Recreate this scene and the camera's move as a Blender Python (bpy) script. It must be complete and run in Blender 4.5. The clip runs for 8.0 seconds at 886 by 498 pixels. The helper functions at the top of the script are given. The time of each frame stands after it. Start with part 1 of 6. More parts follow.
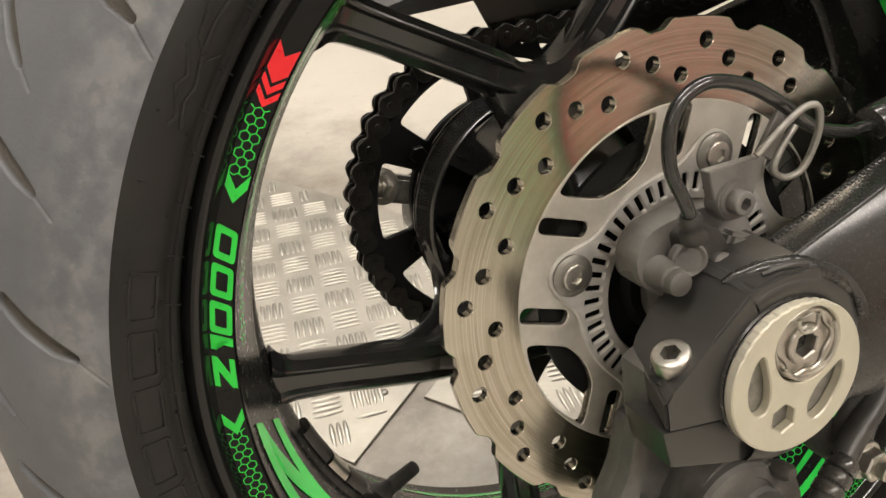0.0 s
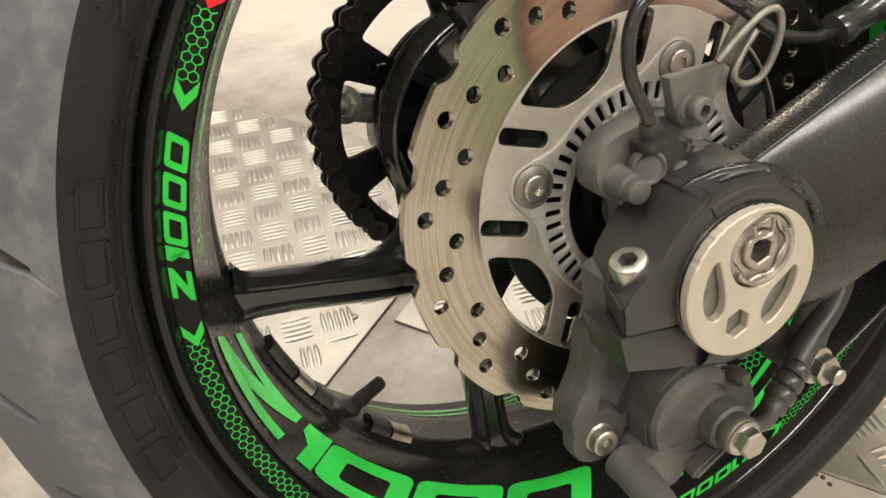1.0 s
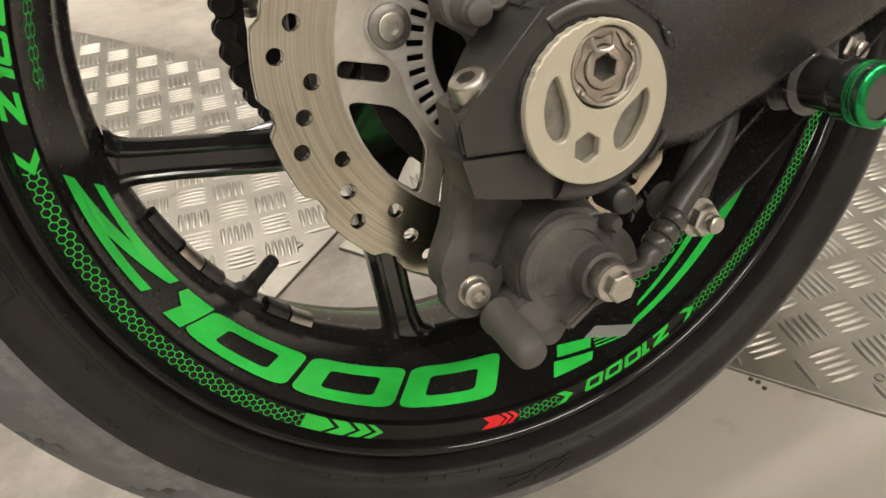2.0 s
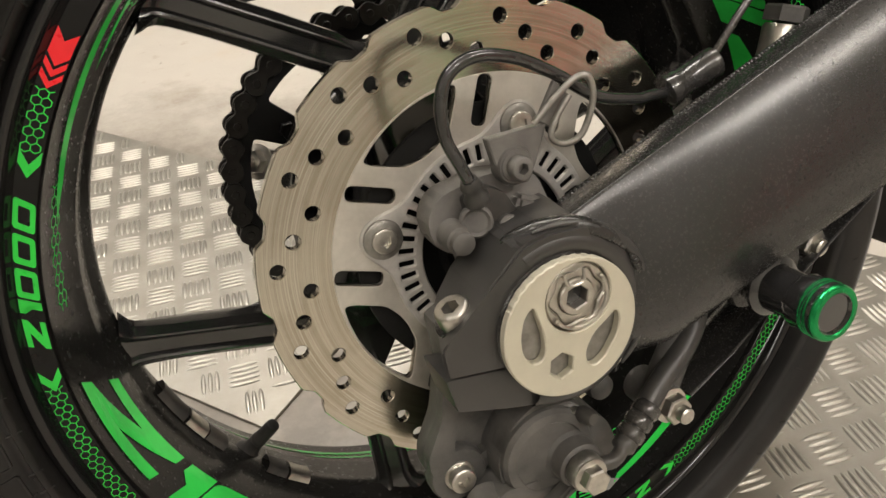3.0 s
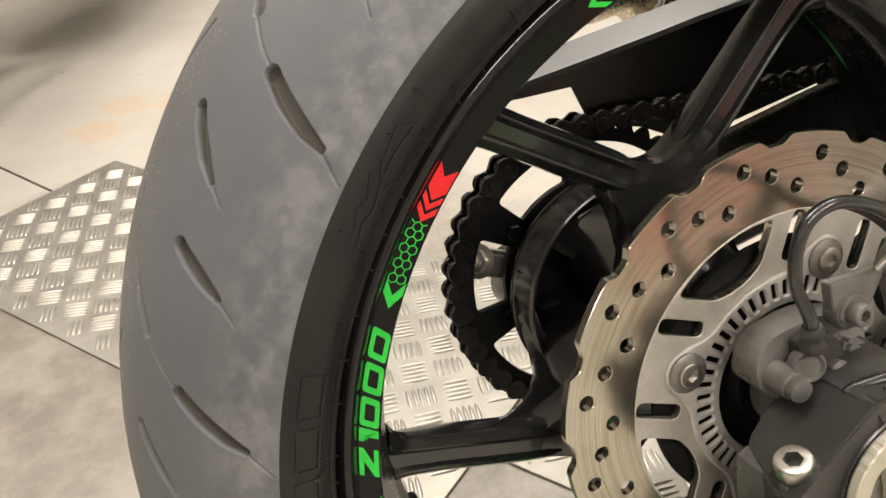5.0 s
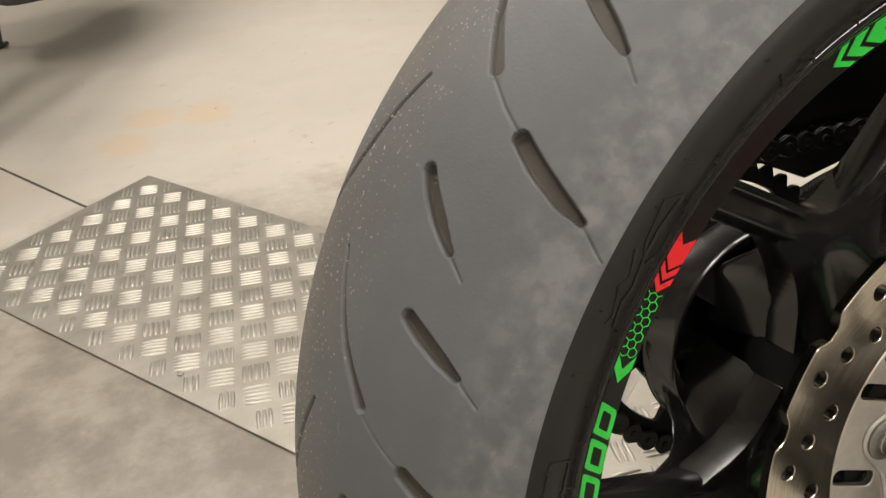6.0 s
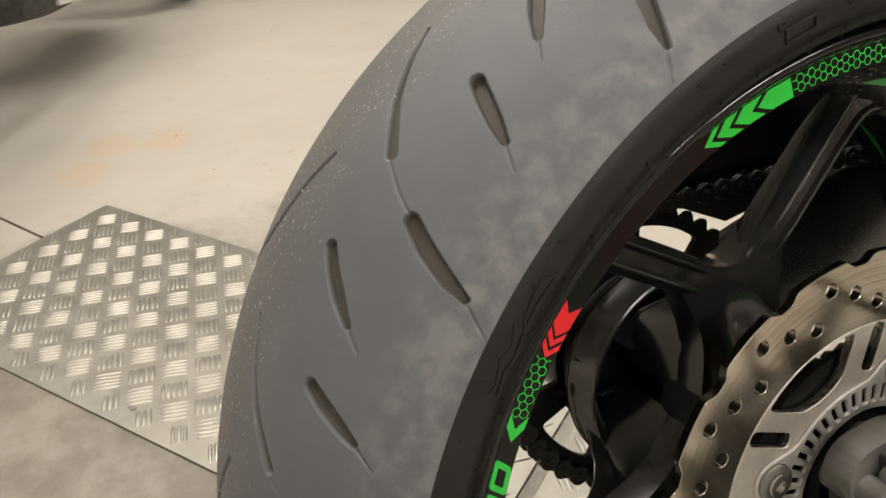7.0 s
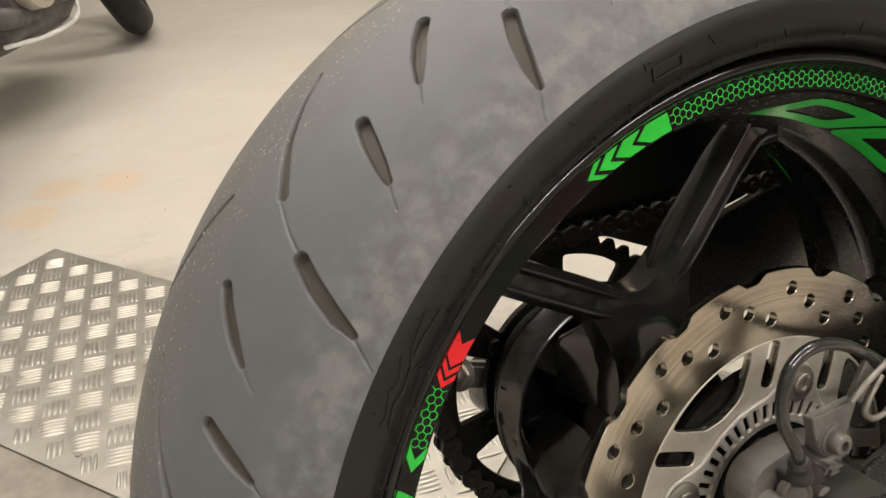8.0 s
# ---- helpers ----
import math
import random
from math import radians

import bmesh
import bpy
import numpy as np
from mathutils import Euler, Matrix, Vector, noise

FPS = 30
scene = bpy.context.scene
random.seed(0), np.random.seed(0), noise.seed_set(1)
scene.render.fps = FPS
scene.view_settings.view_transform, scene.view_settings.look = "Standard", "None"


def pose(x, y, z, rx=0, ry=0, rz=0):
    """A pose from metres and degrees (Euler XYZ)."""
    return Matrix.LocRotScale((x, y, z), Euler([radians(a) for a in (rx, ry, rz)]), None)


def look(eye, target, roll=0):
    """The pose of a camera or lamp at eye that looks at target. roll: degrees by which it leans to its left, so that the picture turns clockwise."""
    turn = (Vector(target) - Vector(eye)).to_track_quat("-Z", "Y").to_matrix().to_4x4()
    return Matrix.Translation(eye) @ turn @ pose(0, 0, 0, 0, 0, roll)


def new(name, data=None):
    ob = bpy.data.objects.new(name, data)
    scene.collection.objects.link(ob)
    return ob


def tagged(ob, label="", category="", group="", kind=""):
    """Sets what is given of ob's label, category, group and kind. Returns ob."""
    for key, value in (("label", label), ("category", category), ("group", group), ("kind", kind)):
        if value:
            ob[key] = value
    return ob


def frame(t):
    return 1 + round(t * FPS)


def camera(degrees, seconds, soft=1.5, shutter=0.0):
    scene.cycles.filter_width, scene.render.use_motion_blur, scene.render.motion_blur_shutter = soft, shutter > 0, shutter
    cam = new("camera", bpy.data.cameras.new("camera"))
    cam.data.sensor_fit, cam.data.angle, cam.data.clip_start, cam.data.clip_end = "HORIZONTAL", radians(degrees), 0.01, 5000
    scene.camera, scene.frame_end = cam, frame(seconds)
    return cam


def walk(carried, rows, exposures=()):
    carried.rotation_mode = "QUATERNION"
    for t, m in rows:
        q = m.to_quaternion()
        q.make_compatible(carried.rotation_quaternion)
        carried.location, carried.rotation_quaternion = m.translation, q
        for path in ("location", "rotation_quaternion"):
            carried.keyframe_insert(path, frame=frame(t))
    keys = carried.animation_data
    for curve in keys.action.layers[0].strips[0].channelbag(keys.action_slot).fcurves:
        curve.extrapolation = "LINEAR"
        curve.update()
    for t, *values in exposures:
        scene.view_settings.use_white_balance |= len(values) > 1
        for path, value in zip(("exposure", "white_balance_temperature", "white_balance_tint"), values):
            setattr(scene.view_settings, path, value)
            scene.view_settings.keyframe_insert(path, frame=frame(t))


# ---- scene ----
cam = camera(59.56, 8.0)
PATH = [
    (0.0, (-0.21801, -0.30805, 0.56421), (0.08574, 0.44961, -0.01345), -3.625),
    (0.5, (-0.21581, -0.29967, 0.55978), (0.09578, 0.43650, -0.04103), -3.026),
    (1.0, (-0.21418, -0.31464, 0.55502), (0.09355, 0.38340, -0.09154), -3.034),
    (1.2, (-0.21468, -0.33345, 0.52864), (0.08874, 0.36413, -0.12045), -3.742),
    (2.3, (-0.15780, -0.38432, 0.49481), (0.12975, 0.31939, -0.15489), -5.153),
    (2.5, (-0.15643, -0.38208, 0.51059), (0.13287, 0.32985, -0.12930), -5.148),
    (3.0, (-0.14917, -0.36582, 0.57013), (0.15227, 0.37334, -0.03218), -4.730),
    (3.5, (-0.16998, -0.34483, 0.62065), (0.14872, 0.41761, 0.05751), -3.931),
    (4.0, (-0.18564, -0.32279, 0.63481), (0.12832, 0.46621, 0.10668), -3.914),
    (4.5, (-0.22180, -0.29553, 0.63351), (0.07089, 0.50521, 0.11088), -3.879),
    (5.0, (-0.25689, -0.29220, 0.60215), (0.02001, 0.50161, 0.06068), -3.410),
    (5.2, (-0.27204, -0.28650, 0.60226), (0.00502, 0.50932, 0.06383), -3.463),
    (6.3, (-0.33896, -0.22408, 0.62531), (-0.03548, 0.56341, 0.08887), -2.056),
    (6.5, (-0.33048, -0.22799, 0.62996), (-0.01939, 0.55880, 0.09688), -1.883),
    (7.0, (-0.30642, -0.24894, 0.64559), (0.02204, 0.53796, 0.12318), -1.709),
    (7.5, (-0.30424, -0.25359, 0.65050), (0.04107, 0.53571, 0.14279), -1.869),
    (8.0, (-0.28186, -0.26920, 0.65170), (0.09139, 0.51901, 0.16241), -2.258),
]
EXPOSURES = [(0.0, 0.03), (1.0, 0.15), (2.5, -0.16), (3.0, -0.12), (3.5, 0.0), (4.5, 0.28), (5.2, 0.1), (6.5, -0.29), (7.0, -0.25), (8.0, -0.15)]
walk(cam, [(t, look(eye, target, roll)) for t, eye, target, roll in PATH], EXPOSURES)

# ---- light ----
world = bpy.data.worlds.new("world")
scene.world = world
world.use_nodes = True
world.node_tree.nodes["Background"].inputs[0].default_value = (1.0, 0.92, 0.83, 1)
world.node_tree.nodes["Background"].inputs[1].default_value = 0.05
scene.view_settings.exposure = 0.0

ROOM_X, ROOM_Y, ROOM_H = (-5.2, 4.2), (-3.2, 5.6), 2.7


def ceiling_lamp(x, y, watts, sx=1.45, sy=0.16):
    """A fluorescent batten on the ceiling: housing, diffuser and its light."""
    lamp = new("ceiling_lamp")
    lamp.location = (x, y, ROOM_H)
    light = bpy.data.lights.new("batten_light", "AREA")
    light.shape, light.size, light.size_y, light.energy, light.color = "RECTANGLE", sx, sy, watts, (1.0, 0.91, 0.815)
    ob = new("batten_light", light)
    ob.location = (x, y, ROOM_H - 0.085)
    return lamp


LAMPS = [(-3.2, -2.3, 11), (-0.2, -2.0, 33), (1.6, -2.0, 44), (-3.6, 1.4, 3), (-0.6, 0.5, 24), (1.2, 0.5, 14), (-0.9, 2.1, 42), (0.9, 2.1, 37)]
LAMP_OBS = [ceiling_lamp(*row) for row in LAMPS]

# ---- materials ----
def ramp(nodes, links, source, stops):
    node = nodes.new("ShaderNodeValToRGB")
    while len(node.color_ramp.elements) < len(stops):
        node.color_ramp.elements.new(0.5)
    for el, (pos, col) in zip(node.color_ramp.elements, stops):
        el.position, el.color = pos, (*col, 1)
    links.new(source, node.inputs[0])
    return node.outputs[0]


def noise_of(nodes, links, coord, scale, detail=4, rough=0.55, stretch=None):
    if stretch:
        mapping = nodes.new("ShaderNodeMapping")
        mapping.inputs["Scale"].default_value = stretch
        links.new(coord, mapping.inputs[0])
        coord = mapping.outputs[0]
    node = nodes.new("ShaderNodeTexNoise")
    node.inputs["Scale"].default_value, node.inputs["Detail"].default_value = scale, detail
    node.inputs["Roughness"].default_value = rough
    links.new(coord, node.inputs["Vector"])
    return node.outputs["Fac"]


def surface(name, base, rough=0.5, metal=0.0, vary=0.25, scale=30, fine=400, bump=0.1, depth=0.0003, dust=0.0, dust_col=(0.33, 0.29, 0.24),
            rough_vary=0.15, coat=0.0, spec=0.5, stretch=None):
    """A principled surface with colour and gloss that vary at two scales, fine relief, and dust that lies in patches."""
    m = bpy.data.materials.new(name)
    m.use_nodes = True
    nodes, links = m.node_tree.nodes, m.node_tree.links
    bsdf = nodes["Principled BSDF"]
    coord = nodes.new("ShaderNodeTexCoord").outputs["Object"]
    big = noise_of(nodes, links, coord, scale, 5, 0.6, stretch)
    small = noise_of(nodes, links, coord, fine, 3, 0.6, stretch)
    lo = tuple(c * (1 - vary) for c in base)
    hi = tuple(min(1, c * (1 + vary)) for c in base)
    col = ramp(nodes, links, big, [(0.3, lo), (0.7, hi)])
    if dust:
        patch = noise_of(nodes, links, coord, scale * 0.37, 6, 0.65)
        amount = ramp(nodes, links, patch, [(0.42, (0, 0, 0)), (0.72, (dust, dust, dust))])
        mix = nodes.new("ShaderNodeMixRGB")
        mix.inputs[2].default_value = (*dust_col, 1)
        links.new(amount, mix.inputs[0])
        links.new(col, mix.inputs[1])
        col = mix.outputs[0]
    links.new(col, bsdf.inputs["Base Color"])
    r = nodes.new("ShaderNodeMapRange")
    r.inputs["To Min"].default_value, r.inputs["To Max"].default_value = max(0.02, rough - rough_vary), min(1, rough + rough_vary)
    links.new(small if fine < 2000 else big, r.inputs[0])
    links.new(r.outputs[0], bsdf.inputs["Roughness"])
    bsdf.inputs["Metallic"].default_value = metal
    bsdf.inputs["Specular IOR Level"].default_value = spec
    bsdf.inputs["Coat Weight"].default_value = coat
    bsdf.inputs["Coat Roughness"].default_value = 0.08
    if bump:
        b = nodes.new("ShaderNodeBump")
        b.inputs["Strength"].default_value, b.inputs["Distance"].default_value = bump, depth
        links.new(small, b.inputs["Height"])
        links.new(b.outputs[0], bsdf.inputs["Normal"])
    return m


SPOKE_BLACK = surface("black_cast_wheel_paint", (0.011, 0.011, 0.0115), 0.19, vary=0.15, scale=25, fine=60, bump=0.0, dust=0.03, rough_vary=0.05, coat=0.25, spec=0.7)
GLOSS_BLACK = surface("gloss_black_paint", (0.006, 0.006, 0.0065), 0.10, vary=0.2, bump=0.01, dust=0.02, rough_vary=0.04, coat=0.1, spec=0.4)
CABLE_BLACK = surface("glossy_black_cable", (0.02, 0.02, 0.02), 0.2, vary=0.2, scale=60, bump=0.05, dust=0.06, rough_vary=0.06, coat=0.5)
RIM_BLACK = surface("black_wheel_enamel", (0.0055, 0.0054, 0.0054), 0.15, vary=0.25, scale=22, bump=0.01, dust=0.012, rough_vary=0.04, spec=0.24)
LINE_BLACK = surface("semi_gloss_hose", (0.026, 0.0255, 0.025), 0.26, vary=0.2, scale=60, bump=0.04, dust=0.12, rough_vary=0.06, coat=0.5)
SATIN_BLACK = surface("satin_black_paint", (0.020, 0.0195, 0.019), 0.27, vary=0.15, scale=18, fine=900, bump=0.02, rough_vary=0.02, spec=0.6)
CAST_BLACK = surface("cast_black_metal", (0.064, 0.062, 0.059), 0.52, vary=0.3, scale=60, fine=900, bump=0.25, depth=0.0004, dust=0.28, dust_col=(0.30, 0.28, 0.255))
DARK_PLASTIC = surface("dark_plastic", (0.022, 0.021, 0.02), 0.5, vary=0.3, scale=50, bump=0.12, dust=0.2)
GUARD_BLACK = surface("glossy_guard_plastic", (0.018, 0.018, 0.018), 0.30, vary=0.1, bump=0.03, dust=0.05, rough_vary=0.05, spec=0.6)
GREY_FILM = surface("grey_decal_film", (0.32, 0.31, 0.30), 0.3, vary=0.05, scale=40, bump=0.02, rough_vary=0.08)
DUSTY_RUBBER = surface("dusty_rubber", (0.088, 0.084, 0.078), 0.6, vary=0.2, scale=60, bump=0.1, dust=0.2)
RUBBER_HOSE = surface("rubber_hose", (0.042, 0.041, 0.039), 0.38, vary=0.3, scale=60, bump=0.1, dust=0.12)
GREEN_DECAL = surface("green_decal_film", (0.02, 0.56, 0.05), 0.3, vary=0.06, scale=40, bump=0.02, rough_vary=0.08)
GREEN_BARREL = surface("green_barrel_film", (0.045, 0.78, 0.105), 0.2, coat=0.4, vary=0.12, scale=40, bump=0.02, rough_vary=0.08)
RED_DECAL = surface("red_decal_film", (0.78, 0.012, 0.02), 0.3, vary=0.05, scale=40, bump=0.02, rough_vary=0.08)
RED_ENAMEL = surface("red_enamel", (0.85, 0.05, 0.07), 0.4, vary=0.08, scale=12, bump=0.05)
GREEN_ENAMEL = surface("green_enamel", (0.18, 0.44, 0.17), 0.4, vary=0.08, scale=12, bump=0.05)
STEEL = surface("zinc_steel", (0.52, 0.50, 0.46), 0.36, 1.0, vary=0.25, scale=120, bump=0.12, dust=0.12, dust_col=(0.28, 0.24, 0.18))
DULL_STEEL = surface("dull_steel", (0.28, 0.27, 0.25), 0.5, 0.8, vary=0.3, scale=120, bump=0.2, dust=0.3, dust_col=(0.28, 0.265, 0.24))
DULL_CAST = surface("dull_cast_ring", (0.50, 0.485, 0.46), 0.55, 0.4, vary=0.2, scale=80, fine=700, bump=0.15, dust=0.35, dust_col=(0.36, 0.34, 0.31))
CARRIER = surface("cast_aluminium", (0.60, 0.572, 0.515), 0.46, 0.6, vary=0.14, scale=70, fine=700, bump=0.12, dust=0.3, dust_col=(0.34, 0.31, 0.26))
PLATE = surface("ivory_anodised_plate", (0.55, 0.525, 0.425), 0.45, 0.35, vary=0.06, scale=60, fine=900, bump=0.06, rough_vary=0.06)
CHAIN_BLACK = surface("oily_chain_steel", (0.020, 0.0185, 0.017), 0.34, 0.5, vary=0.5, scale=90, bump=0.2, dust=0.12, dust_col=(0.07, 0.06, 0.048))
SPROCKET_BLACK = surface("black_sprocket", (0.005, 0.005, 0.005), 0.55, 0.0, spec=0.25, vary=0.4, scale=60, bump=0.1)
GREEN_ANOD = surface("green_anodised", (0.015, 0.32, 0.09), 0.25, 0.85, vary=0.1, scale=60, bump=0.03, rough_vary=0.06)
BLACK_ANOD = surface("black_anodised", (0.014, 0.014, 0.0145), 0.14, 0.0, vary=0.2, scale=60, bump=0.03, rough_vary=0.05, coat=0.6, spec=0.8)
EXHAUST = surface("brushed_exhaust_steel", (0.55, 0.47, 0.34), 0.25, 1.0, vary=0.15, scale=20, bump=0.05)
SOOT = surface("sooty_steel", (0.02, 0.018, 0.016), 0.8, vary=0.4)
SIDEWALL = surface("sidewall_rubber", (0.0180, 0.0174, 0.0168), 0.48, spec=0.19, vary=0.25, scale=25, fine=600, bump=0.12, dust=0.06, dust_col=(0.16, 0.14, 0.12))
DIRT_DARK = surface("dark_smudge", (0.06, 0.05, 0.04), 0.8, vary=0.4)
WALL_PAINT = surface("wall_paint", (0.48, 0.465, 0.43), 0.75, vary=0.05, scale=3, fine=200, bump=0.1)
CEILING_PAINT = surface("ceiling_paint", (0.78, 0.75, 0.70), 0.85, vary=0.04, scale=3, fine=200, bump=0.1)
WHITE_METAL = surface("white_enamel", (0.8, 0.8, 0.78), 0.4, vary=0.03)


# rim enamel lifted towards grey: the floor's reflection in the barrel, put into the colour
BARREL_BLACK = surface("lit_barrel_enamel", (0.012, 0.0117, 0.0113), 0.26, vary=0.2, scale=18, fine=300, bump=0.01, dust=0.05, dust_col=(0.24, 0.225, 0.20), rough_vary=0.05, spec=0.42)
SENSOR_GREY = surface("dusty_sensor_housing", (0.115, 0.110, 0.104), 0.5, vary=0.25, scale=70, fine=900, bump=0.15, dust=0.3, dust_col=(0.30, 0.28, 0.255))
CLAMP_BLACK = surface("black_clamp_paint", (0.031, 0.0303, 0.0295), 0.34, vary=0.1, scale=40, fine=900, bump=0.08, dust=0.04, rough_vary=0.06, spec=0.6)


def glow(name, col, strength):
    m = bpy.data.materials.new(name)
    m.use_nodes = True
    bsdf = m.node_tree.nodes["Principled BSDF"]
    bsdf.inputs["Base Color"].default_value = (0.8, 0.8, 0.8, 1)
    bsdf.inputs["Emission Color"].default_value = (*col, 1)
    bsdf.inputs["Emission Strength"].default_value = strength
    return m


DIFFUSER = glow("lamp_diffuser", (1.0, 0.95, 0.88), 14.0)


def tread_rubber():
    """Worn grey tread: dusty, paler scuffed band towards the shoulder, fine grit."""
    m = surface("worn_tread_rubber", (0.112, 0.117, 0.125), 0.60, vary=0.12, scale=16, fine=700, bump=0.22, depth=0.0004, rough_vary=0.1)
    nodes, links = m.node_tree.nodes, m.node_tree.links
    bsdf = nodes["Principled BSDF"]
    old = bsdf.inputs["Base Color"].links[0].from_socket
    coord = nodes.new("ShaderNodeTexCoord").outputs["Object"]
    # how far out on the shoulder a point lies, along the axle
    sep = nodes.new("ShaderNodeSeparateXYZ")
    links.new(coord, sep.inputs[0])
    band = nodes.new("ShaderNodeMath")
    band.operation = "ABSOLUTE"
    links.new(sep.outputs[1], band.inputs[0])
    belt = ramp(nodes, links, band.outputs[0], [(0.074, (0, 0, 0)), (0.083, (0.40, 0.40, 0.40)), (0.0885, (1, 1, 1)), (0.0945, (1, 1, 1)), (0.0972, (0.55, 0.55, 0.55))])
    cloud = ramp(nodes, links, noise_of(nodes, links, coord, 84, 6, 0.56), [(0.40, (0, 0, 0)), (0.50, (0.18, 0.18, 0.18)), (0.54, (0.25, 0.25, 0.25)), (0.555, (0.36, 0.36, 0.36)), (0.68, (0.52, 0.52, 0.52))])
    both = nodes.new("ShaderNodeMath")
    both.operation = "MULTIPLY"
    links.new(belt, both.inputs[0])
    links.new(cloud, both.inputs[1])
    scuff = both.outputs[0]
    mix = nodes.new("ShaderNodeMixRGB")
    blush = ramp(nodes, links, noise_of(nodes, links, coord, 60, 5, 0.6), [(0.46, (0.255, 0.258, 0.264)), (0.56, (0.285, 0.278, 0.268))])
    links.new(blush, mix.inputs[2])
    links.new(scuff, mix.inputs[0])
    links.new(old, mix.inputs[1])
    grit = noise_of(nodes, links, coord, 590, 2, 0.5)
    spots = ramp(nodes, links, grit, [(0.665, (0, 0, 0)), (0.69, (0.95, 0.95, 0.95))])
    crown = nodes.new("ShaderNodeMapRange")
    crown.inputs["From Min"].default_value, crown.inputs["From Max"].default_value = 0.045, 0.0
    links.new(band.outputs[0], crown.inputs[0])
    mul = nodes.new("ShaderNodeMath")
    mul.operation = "MULTIPLY"
    links.new(spots, mul.inputs[0])
    links.new(crown.outputs[0], mul.inputs[1])
    mix2 = nodes.new("ShaderNodeMixRGB")
    mix2.inputs[2].default_value = (0.62, 0.56, 0.46, 1)
    links.new(mul.outputs[0], mix2.inputs[0])
    # tan dust lies along the crown, smeared round the wheel
    film = nodes.new("ShaderNodeMath")
    film.operation = "MULTIPLY"
    links.new(ramp(nodes, links, noise_of(nodes, links, coord, 22, 6, 0.65), [(0.36, (0.15, 0.15, 0.15)), (0.66, (0.75, 0.75, 0.75))]), film.inputs[0])
    links.new(crown.outputs[0], film.inputs[1])
    mix4 = nodes.new("ShaderNodeMixRGB")
    mix4.inputs[2].default_value = (0.185, 0.165, 0.135, 1)
    links.new(film.outputs[0], mix4.inputs[0])
    links.new(mix.outputs[0], mix4.inputs[1])
    links.new(mix4.outputs[0], mix2.inputs[1])
    # the tread turns browner and darker towards the bottom of the grooves
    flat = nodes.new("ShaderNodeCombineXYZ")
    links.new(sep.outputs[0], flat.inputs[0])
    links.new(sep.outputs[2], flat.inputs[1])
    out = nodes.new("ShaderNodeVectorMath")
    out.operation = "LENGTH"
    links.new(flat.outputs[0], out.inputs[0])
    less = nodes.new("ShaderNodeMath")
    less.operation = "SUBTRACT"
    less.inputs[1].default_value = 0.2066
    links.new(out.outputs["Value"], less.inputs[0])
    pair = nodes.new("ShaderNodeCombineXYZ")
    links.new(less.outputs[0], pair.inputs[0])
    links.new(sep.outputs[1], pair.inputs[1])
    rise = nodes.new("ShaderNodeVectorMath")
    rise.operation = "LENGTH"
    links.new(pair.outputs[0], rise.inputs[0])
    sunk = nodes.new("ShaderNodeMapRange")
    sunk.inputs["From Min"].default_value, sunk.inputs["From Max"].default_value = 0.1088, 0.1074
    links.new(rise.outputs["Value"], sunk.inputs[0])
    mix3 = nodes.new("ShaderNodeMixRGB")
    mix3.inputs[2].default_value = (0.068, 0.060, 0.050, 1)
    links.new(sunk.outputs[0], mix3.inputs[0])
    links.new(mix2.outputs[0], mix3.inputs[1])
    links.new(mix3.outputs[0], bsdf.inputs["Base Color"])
    return m


